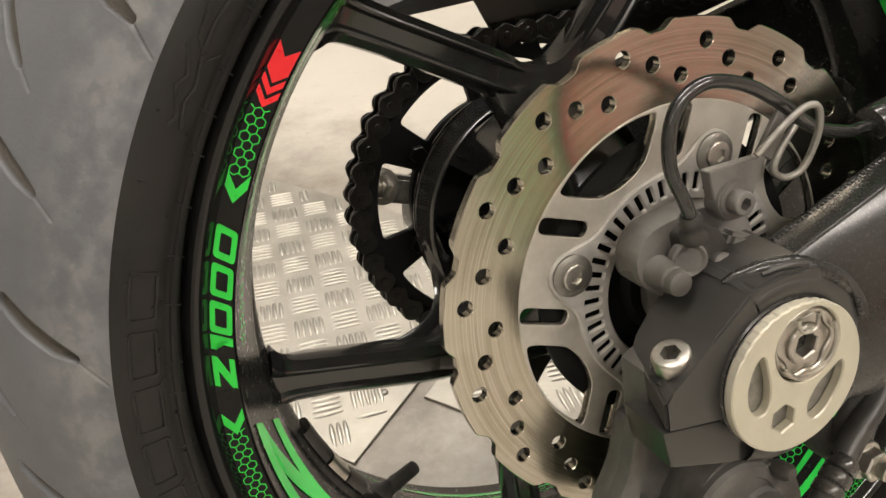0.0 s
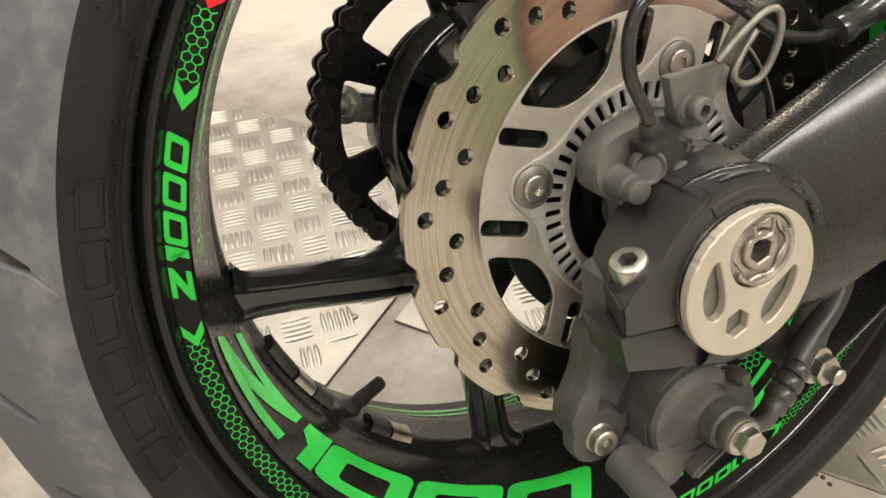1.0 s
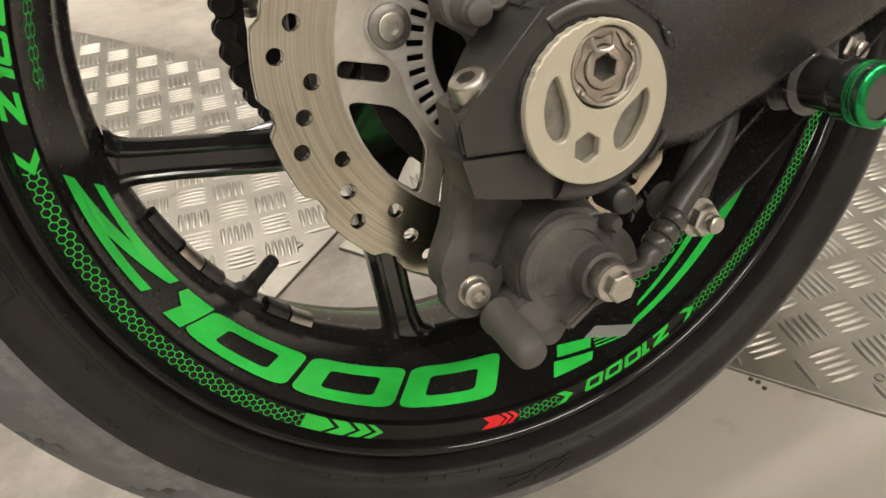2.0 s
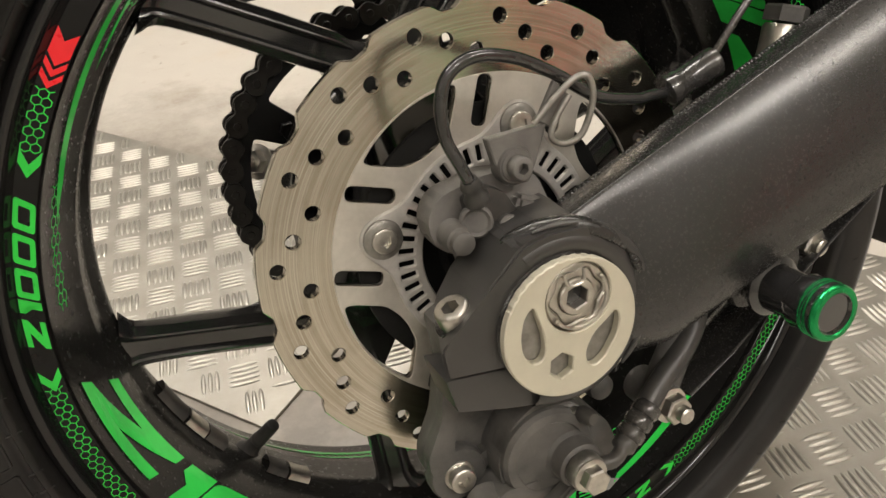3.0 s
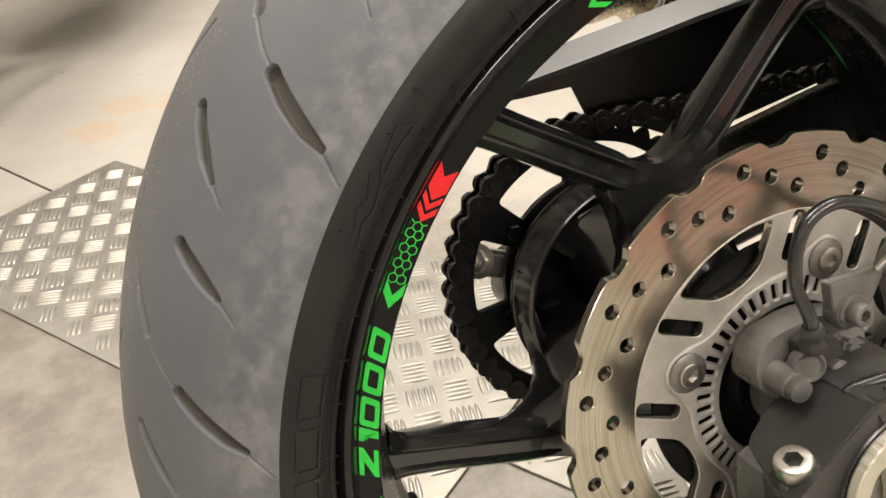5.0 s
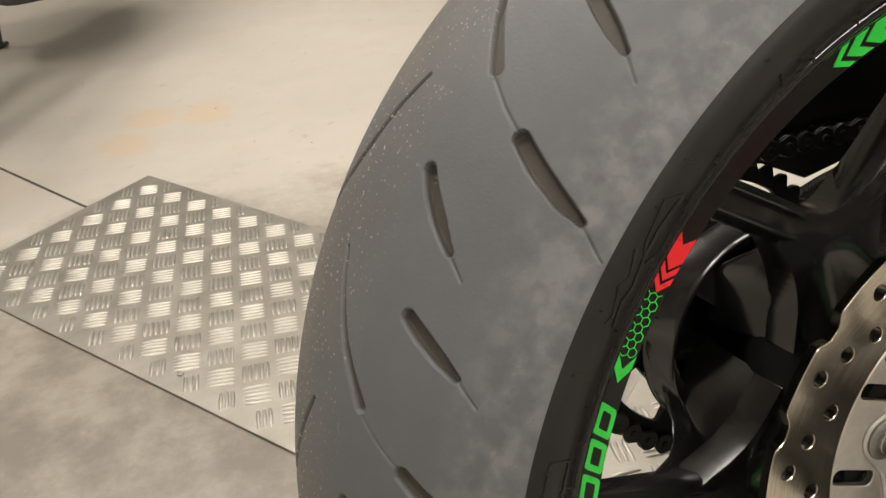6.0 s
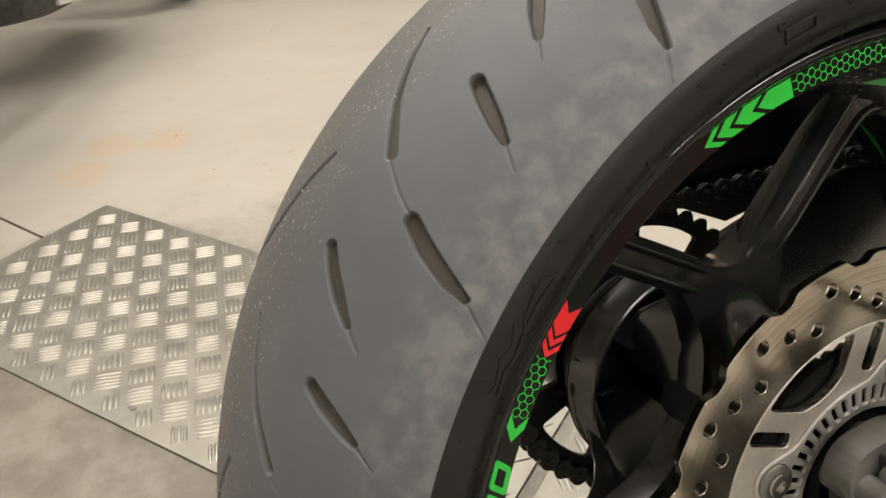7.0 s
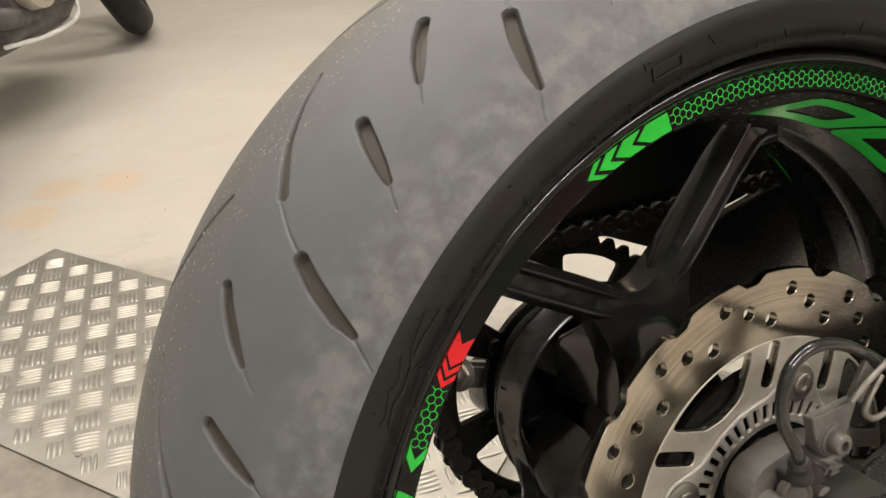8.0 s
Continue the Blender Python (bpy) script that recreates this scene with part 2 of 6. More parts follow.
def brushed_disc():
    """Ground steel: fine rings round the axle in gloss and relief."""
    m = surface("ground_disc_steel", (0.48, 0.45, 0.38), 0.21, 1.0, vary=0.08, scale=18, bump=0.0, rough_vary=0.03)
    nodes, links = m.node_tree.nodes, m.node_tree.links
    bsdf = nodes["Principled BSDF"]
    coord = nodes.new("ShaderNodeTexCoord").outputs["Object"]
    sep = nodes.new("ShaderNodeSeparateXYZ")
    links.new(coord, sep.inputs[0])
    flat = nodes.new("ShaderNodeCombineXYZ")
    links.new(sep.outputs[0], flat.inputs[0])
    links.new(sep.outputs[2], flat.inputs[1])
    rad = nodes.new("ShaderNodeVectorMath")
    rad.operation = "LENGTH"
    links.new(flat.outputs[0], rad.inputs[0])
    ring = nodes.new("ShaderNodeTexNoise")
    ring.noise_dimensions = "1D"
    ring.inputs["Scale"].default_value, ring.inputs["Detail"].default_value = 1500, 4
    links.new(rad.outputs["Value"], ring.inputs["W"])
    b = nodes.new("ShaderNodeBump")
    b.inputs["Strength"].default_value, b.inputs["Distance"].default_value = 0.07, 0.0002
    links.new(ring.outputs["Fac"], b.inputs["Height"])
    links.new(b.outputs[0], bsdf.inputs["Normal"])
    worn = ramp(nodes, links, ring.outputs["Fac"], [(0.34, (0.46, 0.425, 0.355)), (0.5, (0.54, 0.505, 0.43)), (0.66, (0.62, 0.587, 0.515))])
    # broader rings left by the pads, and patches of brown pad film
    wide = nodes.new("ShaderNodeTexNoise")
    wide.noise_dimensions = "1D"
    wide.inputs["Scale"].default_value, wide.inputs["Detail"].default_value = 330, 2
    links.new(rad.outputs["Value"], wide.inputs["W"])
    both = nodes.new("ShaderNodeMath")
    both.operation = "MULTIPLY"
    links.new(wide.outputs["Fac"], both.inputs[0])
    links.new(noise_of(nodes, links, coord, 26, 5, 0.6), both.inputs[1])
    film = ramp(nodes, links, both.outputs[0], [(0.20, (0, 0, 0)), (0.36, (0.55, 0.55, 0.55))])
    stain = nodes.new("ShaderNodeMixRGB")
    stain.inputs[2].default_value = (0.33, 0.285, 0.215, 1)
    links.new(film, stain.inputs[0])
    links.new(worn, stain.inputs[1])
    links.new(stain.outputs[0], bsdf.inputs["Base Color"])
    gloss = nodes.new("ShaderNodeMapRange")
    gloss.inputs["To Min"].default_value, gloss.inputs["To Max"].default_value = 0.14, 0.32
    links.new(both.outputs[0], gloss.inputs[0])
    links.new(gloss.outputs[0], bsdf.inputs["Roughness"])
    tan = nodes.new("ShaderNodeTangent")
    tan.direction_type, tan.axis = "RADIAL", "Y"
    links.new(tan.outputs[0], bsdf.inputs["Tangent"])
    bsdf.inputs["Anisotropic"].default_value = 0.6
    return m


def floor_concrete():
    """Sealed pale concrete: cloudy tone, faint rust stains, scuffs and specks."""
    m = surface("sealed_concrete", (0.43, 0.405, 0.358), 0.42, vary=0.10, scale=1.6, fine=260, bump=0.05, depth=0.0008, rough_vary=0.12)
    nodes, links = m.node_tree.nodes, m.node_tree.links
    bsdf = nodes["Principled BSDF"]
    col = bsdf.inputs["Base Color"].links[0].from_socket
    coord = nodes.new("ShaderNodeTexCoord").outputs["Object"]
    for scale, lo, hi, amount, tint in ((7, 0.56, 0.70, 0.35, (0.44, 0.36, 0.26)), (3.1, 0.50, 0.70, 0.45, (0.36, 0.33, 0.29)),
                                        (26, 0.62, 0.72, 0.5, (0.30, 0.24, 0.17)), (120, 0.675, 0.73, 0.65, (0.16, 0.13, 0.10))):
        patch = noise_of(nodes, links, coord, scale, 6, 0.62)
        fac = ramp(nodes, links, patch, [(lo, (0, 0, 0)), (hi, (amount, amount, amount))])
        mix = nodes.new("ShaderNodeMixRGB")
        mix.inputs[2].default_value = (*tint, 1)
        links.new(fac, mix.inputs[0])
        links.new(col, mix.inputs[1])
        col = mix.outputs[0]
    # dirt round the wheel, with the bike's shade on the floor painted in
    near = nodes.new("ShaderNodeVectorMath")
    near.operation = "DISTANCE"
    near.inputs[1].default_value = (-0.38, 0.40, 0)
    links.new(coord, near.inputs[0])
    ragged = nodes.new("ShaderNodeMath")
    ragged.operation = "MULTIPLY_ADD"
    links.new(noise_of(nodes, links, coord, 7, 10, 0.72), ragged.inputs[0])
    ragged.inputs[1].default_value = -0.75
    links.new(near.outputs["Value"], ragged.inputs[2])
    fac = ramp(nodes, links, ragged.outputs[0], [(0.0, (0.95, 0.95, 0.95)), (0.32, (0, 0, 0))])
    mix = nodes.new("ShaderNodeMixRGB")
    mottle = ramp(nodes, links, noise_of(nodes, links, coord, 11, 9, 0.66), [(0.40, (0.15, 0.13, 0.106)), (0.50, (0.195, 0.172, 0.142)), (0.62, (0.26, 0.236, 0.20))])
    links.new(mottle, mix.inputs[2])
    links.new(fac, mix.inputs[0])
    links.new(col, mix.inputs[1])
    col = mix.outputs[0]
    # two rust stains left by something that stood there
    for x, y, size in ((-0.36, 1.41, 0.055), (-0.25, 1.385, 0.045), (-0.42, 1.29, 0.02)):
        shift = nodes.new("ShaderNodeVectorMath")
        shift.operation = "DISTANCE"
        shift.inputs[1].default_value = (x, y, 0)
        links.new(coord, shift.inputs[0])
        wobble = nodes.new("ShaderNodeMath")
        wobble.operation = "MULTIPLY_ADD"
        links.new(noise_of(nodes, links, coord, 28, 6, 0.65), wobble.inputs[0])
        wobble.inputs[1].default_value = -0.085
        links.new(shift.outputs["Value"], wobble.inputs[2])
        fac = ramp(nodes, links, wobble.outputs[0], [(0.0, (0.45, 0.45, 0.45)), (0.02, (0, 0, 0))])
        mix = nodes.new("ShaderNodeMixRGB")
        mix.inputs[2].default_value = (0.46, 0.33, 0.19, 1)
        links.new(fac, mix.inputs[0])
        links.new(col, mix.inputs[1])
        col = mix.outputs[0]
    links.new(col, bsdf.inputs["Base Color"])
    return m


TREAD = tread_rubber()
DISC_STEEL = brushed_disc()
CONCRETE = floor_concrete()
# bars get a lighter aluminium than the sheet: grazing light put into the colour
TREADBAR = surface("lit_aluminium_bar", (0.425, 0.41, 0.37), 0.38, 0.82, vary=0.12, scale=40, fine=600, bump=0.10, depth=0.0002, dust=0.10, dust_col=(0.40, 0.34, 0.26), rough_vary=0.10)
TREADPLATE = surface("tread_plate_aluminium", (0.295, 0.283, 0.252), 0.48, 0.9, vary=0.18, scale=14, fine=500, bump=0.12, depth=0.0003, dust=0.14,
                     dust_col=(0.36, 0.30, 0.22), rough_vary=0.12)

# ---- shaping ----
from mathutils.geometry import delaunay_2d_cdt


def mesh_of(bm, smooth=40):
    me = bpy.data.meshes.new("shape")
    bmesh.ops.recalc_face_normals(bm, faces=bm.faces)
    bm.to_mesh(me)
    bm.free()
    soften(me, smooth)
    return me


def soften(me, angle=40):
    if angle:
        me.shade_smooth()
        me.set_sharp_from_angle(angle=radians(angle))
    return me


def part(name, shape, material, parent=None, label="", smooth=40):
    """Links a bmesh or mesh as ONE object, under a thing or a part."""
    me = shape if isinstance(shape, bpy.types.Mesh) else mesh_of(shape, smooth)
    me.name = name
    if not me.materials:
        me.materials.append(material)
    ob = new(name, me)
    ob.parent = parent
    if label:
        ob["label"] = label
    return ob


def pol(a, r, y):
    return Vector((r * math.cos(radians(a)), y, r * math.sin(radians(a))))


def revolve(profile, segs=128, a0=0.0, a1=360.0, closed=False, angles=None):
    """Turns a profile of (radius, y) round the axle."""
    bm = bmesh.new()
    full = abs(a1 - a0) > 359.9
    if angles is None:
        angles = [a0 + (a1 - a0) * i / segs for i in range(segs if full else segs + 1)]
    rows = [[bm.verts.new(pol(a, r, y)) for r, y in profile] for a in angles]
    n = len(profile)
    for i in range(len(rows) if full else len(rows) - 1):
        p, q = rows[i], rows[(i + 1) % len(rows)]
        for j in range(n if closed else n - 1):
            bm.faces.new((p[j], p[(j + 1) % n], q[(j + 1) % n], q[j]))
    return bm


def frame_of(origin, way):
    """A matrix whose z axis points along way."""
    way = Vector(way).normalized()
    return Matrix.Translation(Vector(origin)) @ way.to_track_quat("Z", "Y").to_matrix().to_4x4()


def lathe(profile, origin, way, segs=32):
    """Turns a profile of (radius, height) round an axis."""
    bm = bmesh.new()
    m = frame_of(origin, way)
    rows = []
    for i in range(segs):
        a = 2 * math.pi * i / segs
        rows.append([bm.verts.new(m @ Vector((r * math.cos(a), r * math.sin(a), h))) for r, h in profile])
    for i in range(segs):
        p, q = rows[i], rows[(i + 1) % segs]
        for j in range(len(profile) - 1):
            bm.faces.new((p[j], p[j + 1], q[j + 1], q[j]))
    for j in (0, -1):
        if profile[j][0] > 1e-5:
            bm.faces.new([row[j] for row in (rows if j else rows[::-1])])
    bmesh.ops.remove_doubles(bm, verts=bm.verts, dist=1e-6)
    return bm


def rod(p0, p1, r, r1=None, segs=24, bevel=0.0008):
    p0, p1 = Vector(p0), Vector(p1)
    h, r1 = (p1 - p0).length, r if r1 is None else r1
    return lathe([(r - bevel, 0), (r, bevel), (r1, h - bevel), (r1 - bevel, h)], p0, p1 - p0, segs)


def spline(points, steps=8):
    """Catmull-Rom through the points."""
    pts = [Vector(p) for p in points]
    pts = [2 * pts[0] - pts[1]] + pts + [2 * pts[-1] - pts[-2]]
    out = []
    for i in range(1, len(pts) - 2):
        a, b, c, d = pts[i - 1:i + 3]
        for k in range(steps):
            t = k / steps
            out.append(0.5 * (2 * b + (c - a) * t + (2 * a - 5 * b + 4 * c - d) * t * t + (3 * b - a - 3 * c + d) * t ** 3))
    out.append(pts[-2])
    return out


def tube(points, r, segs=14, steps=8, taper=None):
    """A round tube along a smooth line; taper gives the radius along it."""
    line = spline(points, steps)
    bm = bmesh.new()
    up = Vector((0.3, 0.5, 0.81))
    rows = []
    for i, p in enumerate(line):
        way = (line[min(i + 1, len(line) - 1)] - line[max(i - 1, 0)]).normalized()
        side = way.cross(up).normalized()
        up = side.cross(way).normalized()
        rr = r if taper is None else taper(i / (len(line) - 1)) * r
        rows.append([bm.verts.new(p + rr * (math.cos(2 * math.pi * k / segs) * side + math.sin(2 * math.pi * k / segs) * up)) for k in range(segs)])
    for p, q in zip(rows, rows[1:]):
        for k in range(segs):
            bm.faces.new((p[k], p[(k + 1) % segs], q[(k + 1) % segs], q[k]))
    bm.faces.new(rows[0][::-1])
    bm.faces.new(rows[-1])
    return bm


def round_poly(points, radius, steps=5):
    """Rounds the corners of a polygon."""
    pts = [Vector((p[0], p[1])) for p in points]
    out = []
    for i, p in enumerate(pts):
        a, b = pts[i - 1], pts[(i + 1) % len(pts)]
        rad = radius[i] if isinstance(radius, (list, tuple)) else radius
        da, db = (a - p), (b - p)
        cut = min(rad, da.length * 0.48, db.length * 0.48)
        s, e = p + da.normalized() * cut, p + db.normalized() * cut
        for k in range(steps + 1):
            t = k / steps
            out.append((1 - t) ** 2 * s + 2 * t * (1 - t) * p + t * t * e)
    return [(v.x, v.y) for v in out]


def circle(cx, cy, r, n=48, a0=0.0):
    return [(cx + r * math.cos(radians(a0) + 2 * math.pi * i / n), cy + r * math.sin(radians(a0) + 2 * math.pi * i / n)) for i in range(n)]


def inset(loop, dist):
    """Moves a closed loop to its left by dist."""
    p = np.array(loop)
    d = np.roll(p, -1, 0) - p
    d /= np.maximum(np.linalg.norm(d, axis=1), 1e-9)[:, None]
    n = np.stack([-d[:, 1], d[:, 0]], 1)
    m = n + np.roll(n, 1, 0)
    m /= np.maximum((m * m).sum(1) / 2, 0.6)[:, None]
    return p + m * dist


def plate(loops, y, thick, bevel=0.0006):
    """A flat plate in the wheel's plane, its face at y towards the camera's side, with holes; loops of (x, z), the outer one first."""
    rims, inner = [], []
    for i, loop in enumerate(loops):
        p = np.array(loop)
        p = p[np.linalg.norm(p - np.roll(p, 1, 0), axis=1) > 1e-6]
        area = (p[:, 0] * np.roll(p[:, 1], -1) - np.roll(p[:, 0], -1) * p[:, 1]).sum()
        if (area < 0) == (i == 0):
            p = p[::-1]
        rims.append(p)
        inner.append(inset(p, bevel))
    flat = np.concatenate(inner)
    edges, base = [], 0
    for p in inner:
        edges += [(base + k, base + (k + 1) % len(p)) for k in range(len(p))]
        base += len(p)
    res = delaunay_2d_cdt([Vector(v) for v in (flat * 1000).tolist()], edges, [], 0, 1e-6)
    pts = np.array(res[0]) / 1000
    tris = np.array([f for f in res[2] if len(f) == 3])
    mid = pts[tris].mean(1)
    inside = np.zeros(len(mid), bool)
    for p in inner:
        q = np.roll(p, -1, 0)
        a, b = p[None, :, 1] > mid[:, None, 1], q[None, :, 1] > mid[:, None, 1]
        with np.errstate(all="ignore"):
            cut_x = p[None, :, 0] + (mid[:, None, 1] - p[None, :, 1]) / (q[None, :, 1] - p[None, :, 1]) * (q[None, :, 0] - p[None, :, 0])
        inside ^= (((a != b) & (mid[:, None, 0] < cut_x)).sum(1) % 2).astype(bool)
    tris = tris[inside]
    verts = [(x, y, z) for x, z in pts] + [(x, y + thick, z) for x, z in pts]
    n = len(pts)
    faces = tris.tolist() + [[c + n, b + n, a + n] for a, b, c in tris.tolist()]
    for p, q in zip(rims, inner):
        base, k = len(verts), len(p)
        for src, depth in ((q, 0.0), (p, bevel), (p, thick - bevel), (q, thick)):
            verts += [(x, y + depth, z) for x, z in src]
        for row in range(3):
            for i in range(k):
                j = (i + 1) % k
                faces.append([base + row * k + i, base + row * k + j, base + (row + 1) * k + j, base + (row + 1) * k + i])
    me = bpy.data.meshes.new("plate")
    me.from_pydata(verts, [], faces)
    bm = bmesh.new()
    bm.from_mesh(me)
    bmesh.ops.remove_doubles(bm, verts=bm.verts, dist=1e-6)
    bmesh.ops.recalc_face_normals(bm, faces=bm.faces)
    bm.to_mesh(me)
    bm.free()
    return soften(me, 35)


def prism(poly, y0, y1, bevel=0.002, segs=2):
    """A solid between y0 and y1 over a polygon of (x, z)."""
    bm = bmesh.new()
    front = [bm.verts.new((x, y0, z)) for x, z in poly]
    back = [bm.verts.new((x, y1, z)) for x, z in poly]
    bm.faces.new(front)
    bm.faces.new(back[::-1])
    n = len(poly)
    for i in range(n):
        bm.faces.new((front[i], back[i], back[(i + 1) % n], front[(i + 1) % n]))
    bmesh.ops.recalc_face_normals(bm, faces=bm.faces)
    if bevel:
        bmesh.ops.bevel(bm, geom=bm.edges[:], offset=bevel, segments=segs, profile=0.6, affect="EDGES", clamp_overlap=True)
    return bm


def block(size, m, bevel=0.003, segs=2):
    bm = bmesh.new()
    bmesh.ops.create_cube(bm, size=1, matrix=Matrix.Diagonal((*size, 1)))
    if bevel:
        bmesh.ops.bevel(bm, geom=bm.edges[:], offset=bevel, segments=segs, affect="EDGES", clamp_overlap=True)
    bmesh.ops.transform(bm, matrix=m, verts=bm.verts)
    return bm


def loft(sections, caps=True):
    """Skins rings of equal length, given as lists of points."""
    bm = bmesh.new()
    rows = [[bm.verts.new(p) for p in ring] for ring in sections]
    n = len(rows[0])
    for p, q in zip(rows, rows[1:]):
        for k in range(n):
            bm.faces.new((p[k], p[(k + 1) % n], q[(k + 1) % n], q[k]))
    if caps:
        bm.faces.new(rows[0][::-1])
        bm.faces.new(rows[-1])
    return bm


def socket_bolt(parent, origin, way, r=0.006, h=0.006, name="bolt", material=None, label="", washer=0.0, domed=False):
    """A bolt with a hexagon socket; origin is the middle of the head's foot."""
    material = material or STEEL
    m = frame_of(origin, way)
    bm = bmesh.new()
    n = 24
    hexr = r * 0.52
    prof = [(r, 0), (r, h * (0.45 if domed else 0.86)), (r * 0.93, h * (0.75 if domed else 0.97)), (r * (0.72 if domed else 0.86), h)]
    rows = [[bm.verts.new(m @ Vector((pr * math.cos(2 * math.pi * i / n), pr * math.sin(2 * math.pi * i / n), ph))) for pr, ph in prof] for i in range(n)]

    def hexpt(i, z):
        a = 2 * math.pi * i / n
        k = (a + math.pi / 6) % (math.pi / 3) - math.pi / 6
        rr = hexr * math.cos(math.pi / 6) / math.cos(k)
        return bm.verts.new(m @ Vector((rr * math.cos(a), rr * math.sin(a), z)))

    top, low = [hexpt(i, h) for i in range(n)], [hexpt(i, h * (0.06 if domed else 0.3)) for i in range(n)]
    for i in range(n):
        j = (i + 1) % n
        for k in range(3):
            bm.faces.new((rows[i][k], rows[j][k], rows[j][k + 1], rows[i][k + 1]))
        bm.faces.new((rows[i][3], rows[j][3], top[j], top[i]))
        bm.faces.new((top[i], top[j], low[j], low[i]))
    bm.faces.new(low)
    bm.faces.new([row[0] for row in rows][::-1])
    ob = part(name, bm, material, parent, label, smooth=35)
    if washer:
        part("washer", lathe([(washer - 0.0003, 0), (washer, 0.0003), (washer, 0.0012), (washer - 0.0004, 0.0016)], Vector(origin) - 0.0012 * Vector(way).normalized(), way), material, ob)
    return ob


def hex_head(parent, origin, way, r=0.006, h=0.005, name="hex_bolt", flange=0.0, stud=0.0, material=None):
    """A bolt with a hexagonal head, with a flange or a stud end where it has one."""
    material = material or STEEL
    m = frame_of(origin, way)
    bm = bmesh.new()
    prof = [(r, 0), (r, h * 0.85), (r * 0.9, h)]
    rows = [[bm.verts.new(m @ Vector((pr * math.cos(math.pi * i / 3), pr * math.sin(math.pi * i / 3), ph))) for pr, ph in prof] for i in range(6)]
    for i in range(6):
        j = (i + 1) % 6
        for k in range(2):
            bm.faces.new((rows[i][k], rows[j][k], rows[j][k + 1], rows[i][k + 1]))
    bm.faces.new([q[2] for q in rows])
    bm.faces.new([q[0] for q in rows][::-1])
    ob = part(name, bm, material, parent, smooth=25)
    way = Vector(way).normalized()
    if flange:
        part("flange", lathe([(flange - 0.0004, 0), (flange, 0.0004), (flange, 0.0016), (r * 0.98, 0.0024)], Vector(origin) - 0.0018 * way, way), material, ob)
    if stud:
        part("stud", rod(Vector(origin) + way * h, Vector(origin) + way * (h + stud), r * 0.55, segs=16), material, ob)
    return ob

# ---- the garage ----
def slab(name, x0, x1, y0, y1, z0, z1, material, label, category):
    bm = block((x1 - x0, y1 - y0, z1 - z0), pose((x0 + x1) / 2, (y0 + y1) / 2, (z0 + z1) / 2), 0)
    return tagged(part(name, bm, material, smooth=0), label, category, kind="structure")


(X0, X1), (Y0, Y1) = ROOM_X, ROOM_Y
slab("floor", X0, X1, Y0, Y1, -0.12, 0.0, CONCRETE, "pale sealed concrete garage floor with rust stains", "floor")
slab("ceiling", X0 - 0.15, X1 + 0.15, Y0 - 0.15, Y1 + 0.15, ROOM_H, ROOM_H + 0.15, CEILING_PAINT, "plain off-white painted garage ceiling", "ceiling")
slab("wall_north", X0 - 0.15, X1 + 0.15, Y1, Y1 + 0.15, -0.12, ROOM_H, WALL_PAINT, "plain grey concrete garage wall", "wall")
slab("wall_south", X0 - 0.15, X1 + 0.15, Y0 - 0.15, Y0, -0.12, ROOM_H, WALL_PAINT, "plain grey concrete garage wall", "wall")
slab("wall_east", X1, X1 + 0.15, Y0, Y1, -0.12, ROOM_H, WALL_PAINT, "plain grey concrete garage wall", "wall")
slab("wall_west", X0 - 0.15, X0, Y0, Y1, -0.12, ROOM_H, WALL_PAINT, "plain grey concrete garage wall", "wall")

for ob in LAMP_OBS:
    tagged(ob, "white fluorescent batten lamp fixed under the ceiling", "ceiling lamp", group="ceiling lamps")
    part("housing", block((1.5, 0.2, 0.05), pose(0, 0, -0.025), 0.004), WHITE_METAL, ob)
    part("diffuser", block((1.45, 0.16, 0.02), pose(0, 0, -0.062), 0.006), DIFFUSER, ob)

tagged(part("floor_joint", block((0.86, 0.005, 0.0016), pose(-0.722, 1.412, 0.0002, 0, 0, -57.4), 0.0005, 1), DIRT_DARK), "narrow dirt-filled joint in the concrete floor", "floor joint", kind="structure")

# ---- the motorcycle's frame: x ahead, y across to its left side, z up in the wheel's plane ----
LEAN, HUB_Z = 14.43, 0.3062
bike = new("motorcycle")
bike.matrix_world = pose(0, 0, HUB_Z, -LEAN, 0, 0)
tagged(bike, "black sports motorcycle with green wheel decals leaning on its side stand", "motorcycle")
TO_FLOOR = bike.matrix_world.copy()
DOWN = TO_FLOOR.inverted()

# ---- rear tyre ----
CROWN_C, CROWN_R = 0.2066, 0.110
EDGE = 62.0
PITCH = 360 / 14
STEP = 25.1


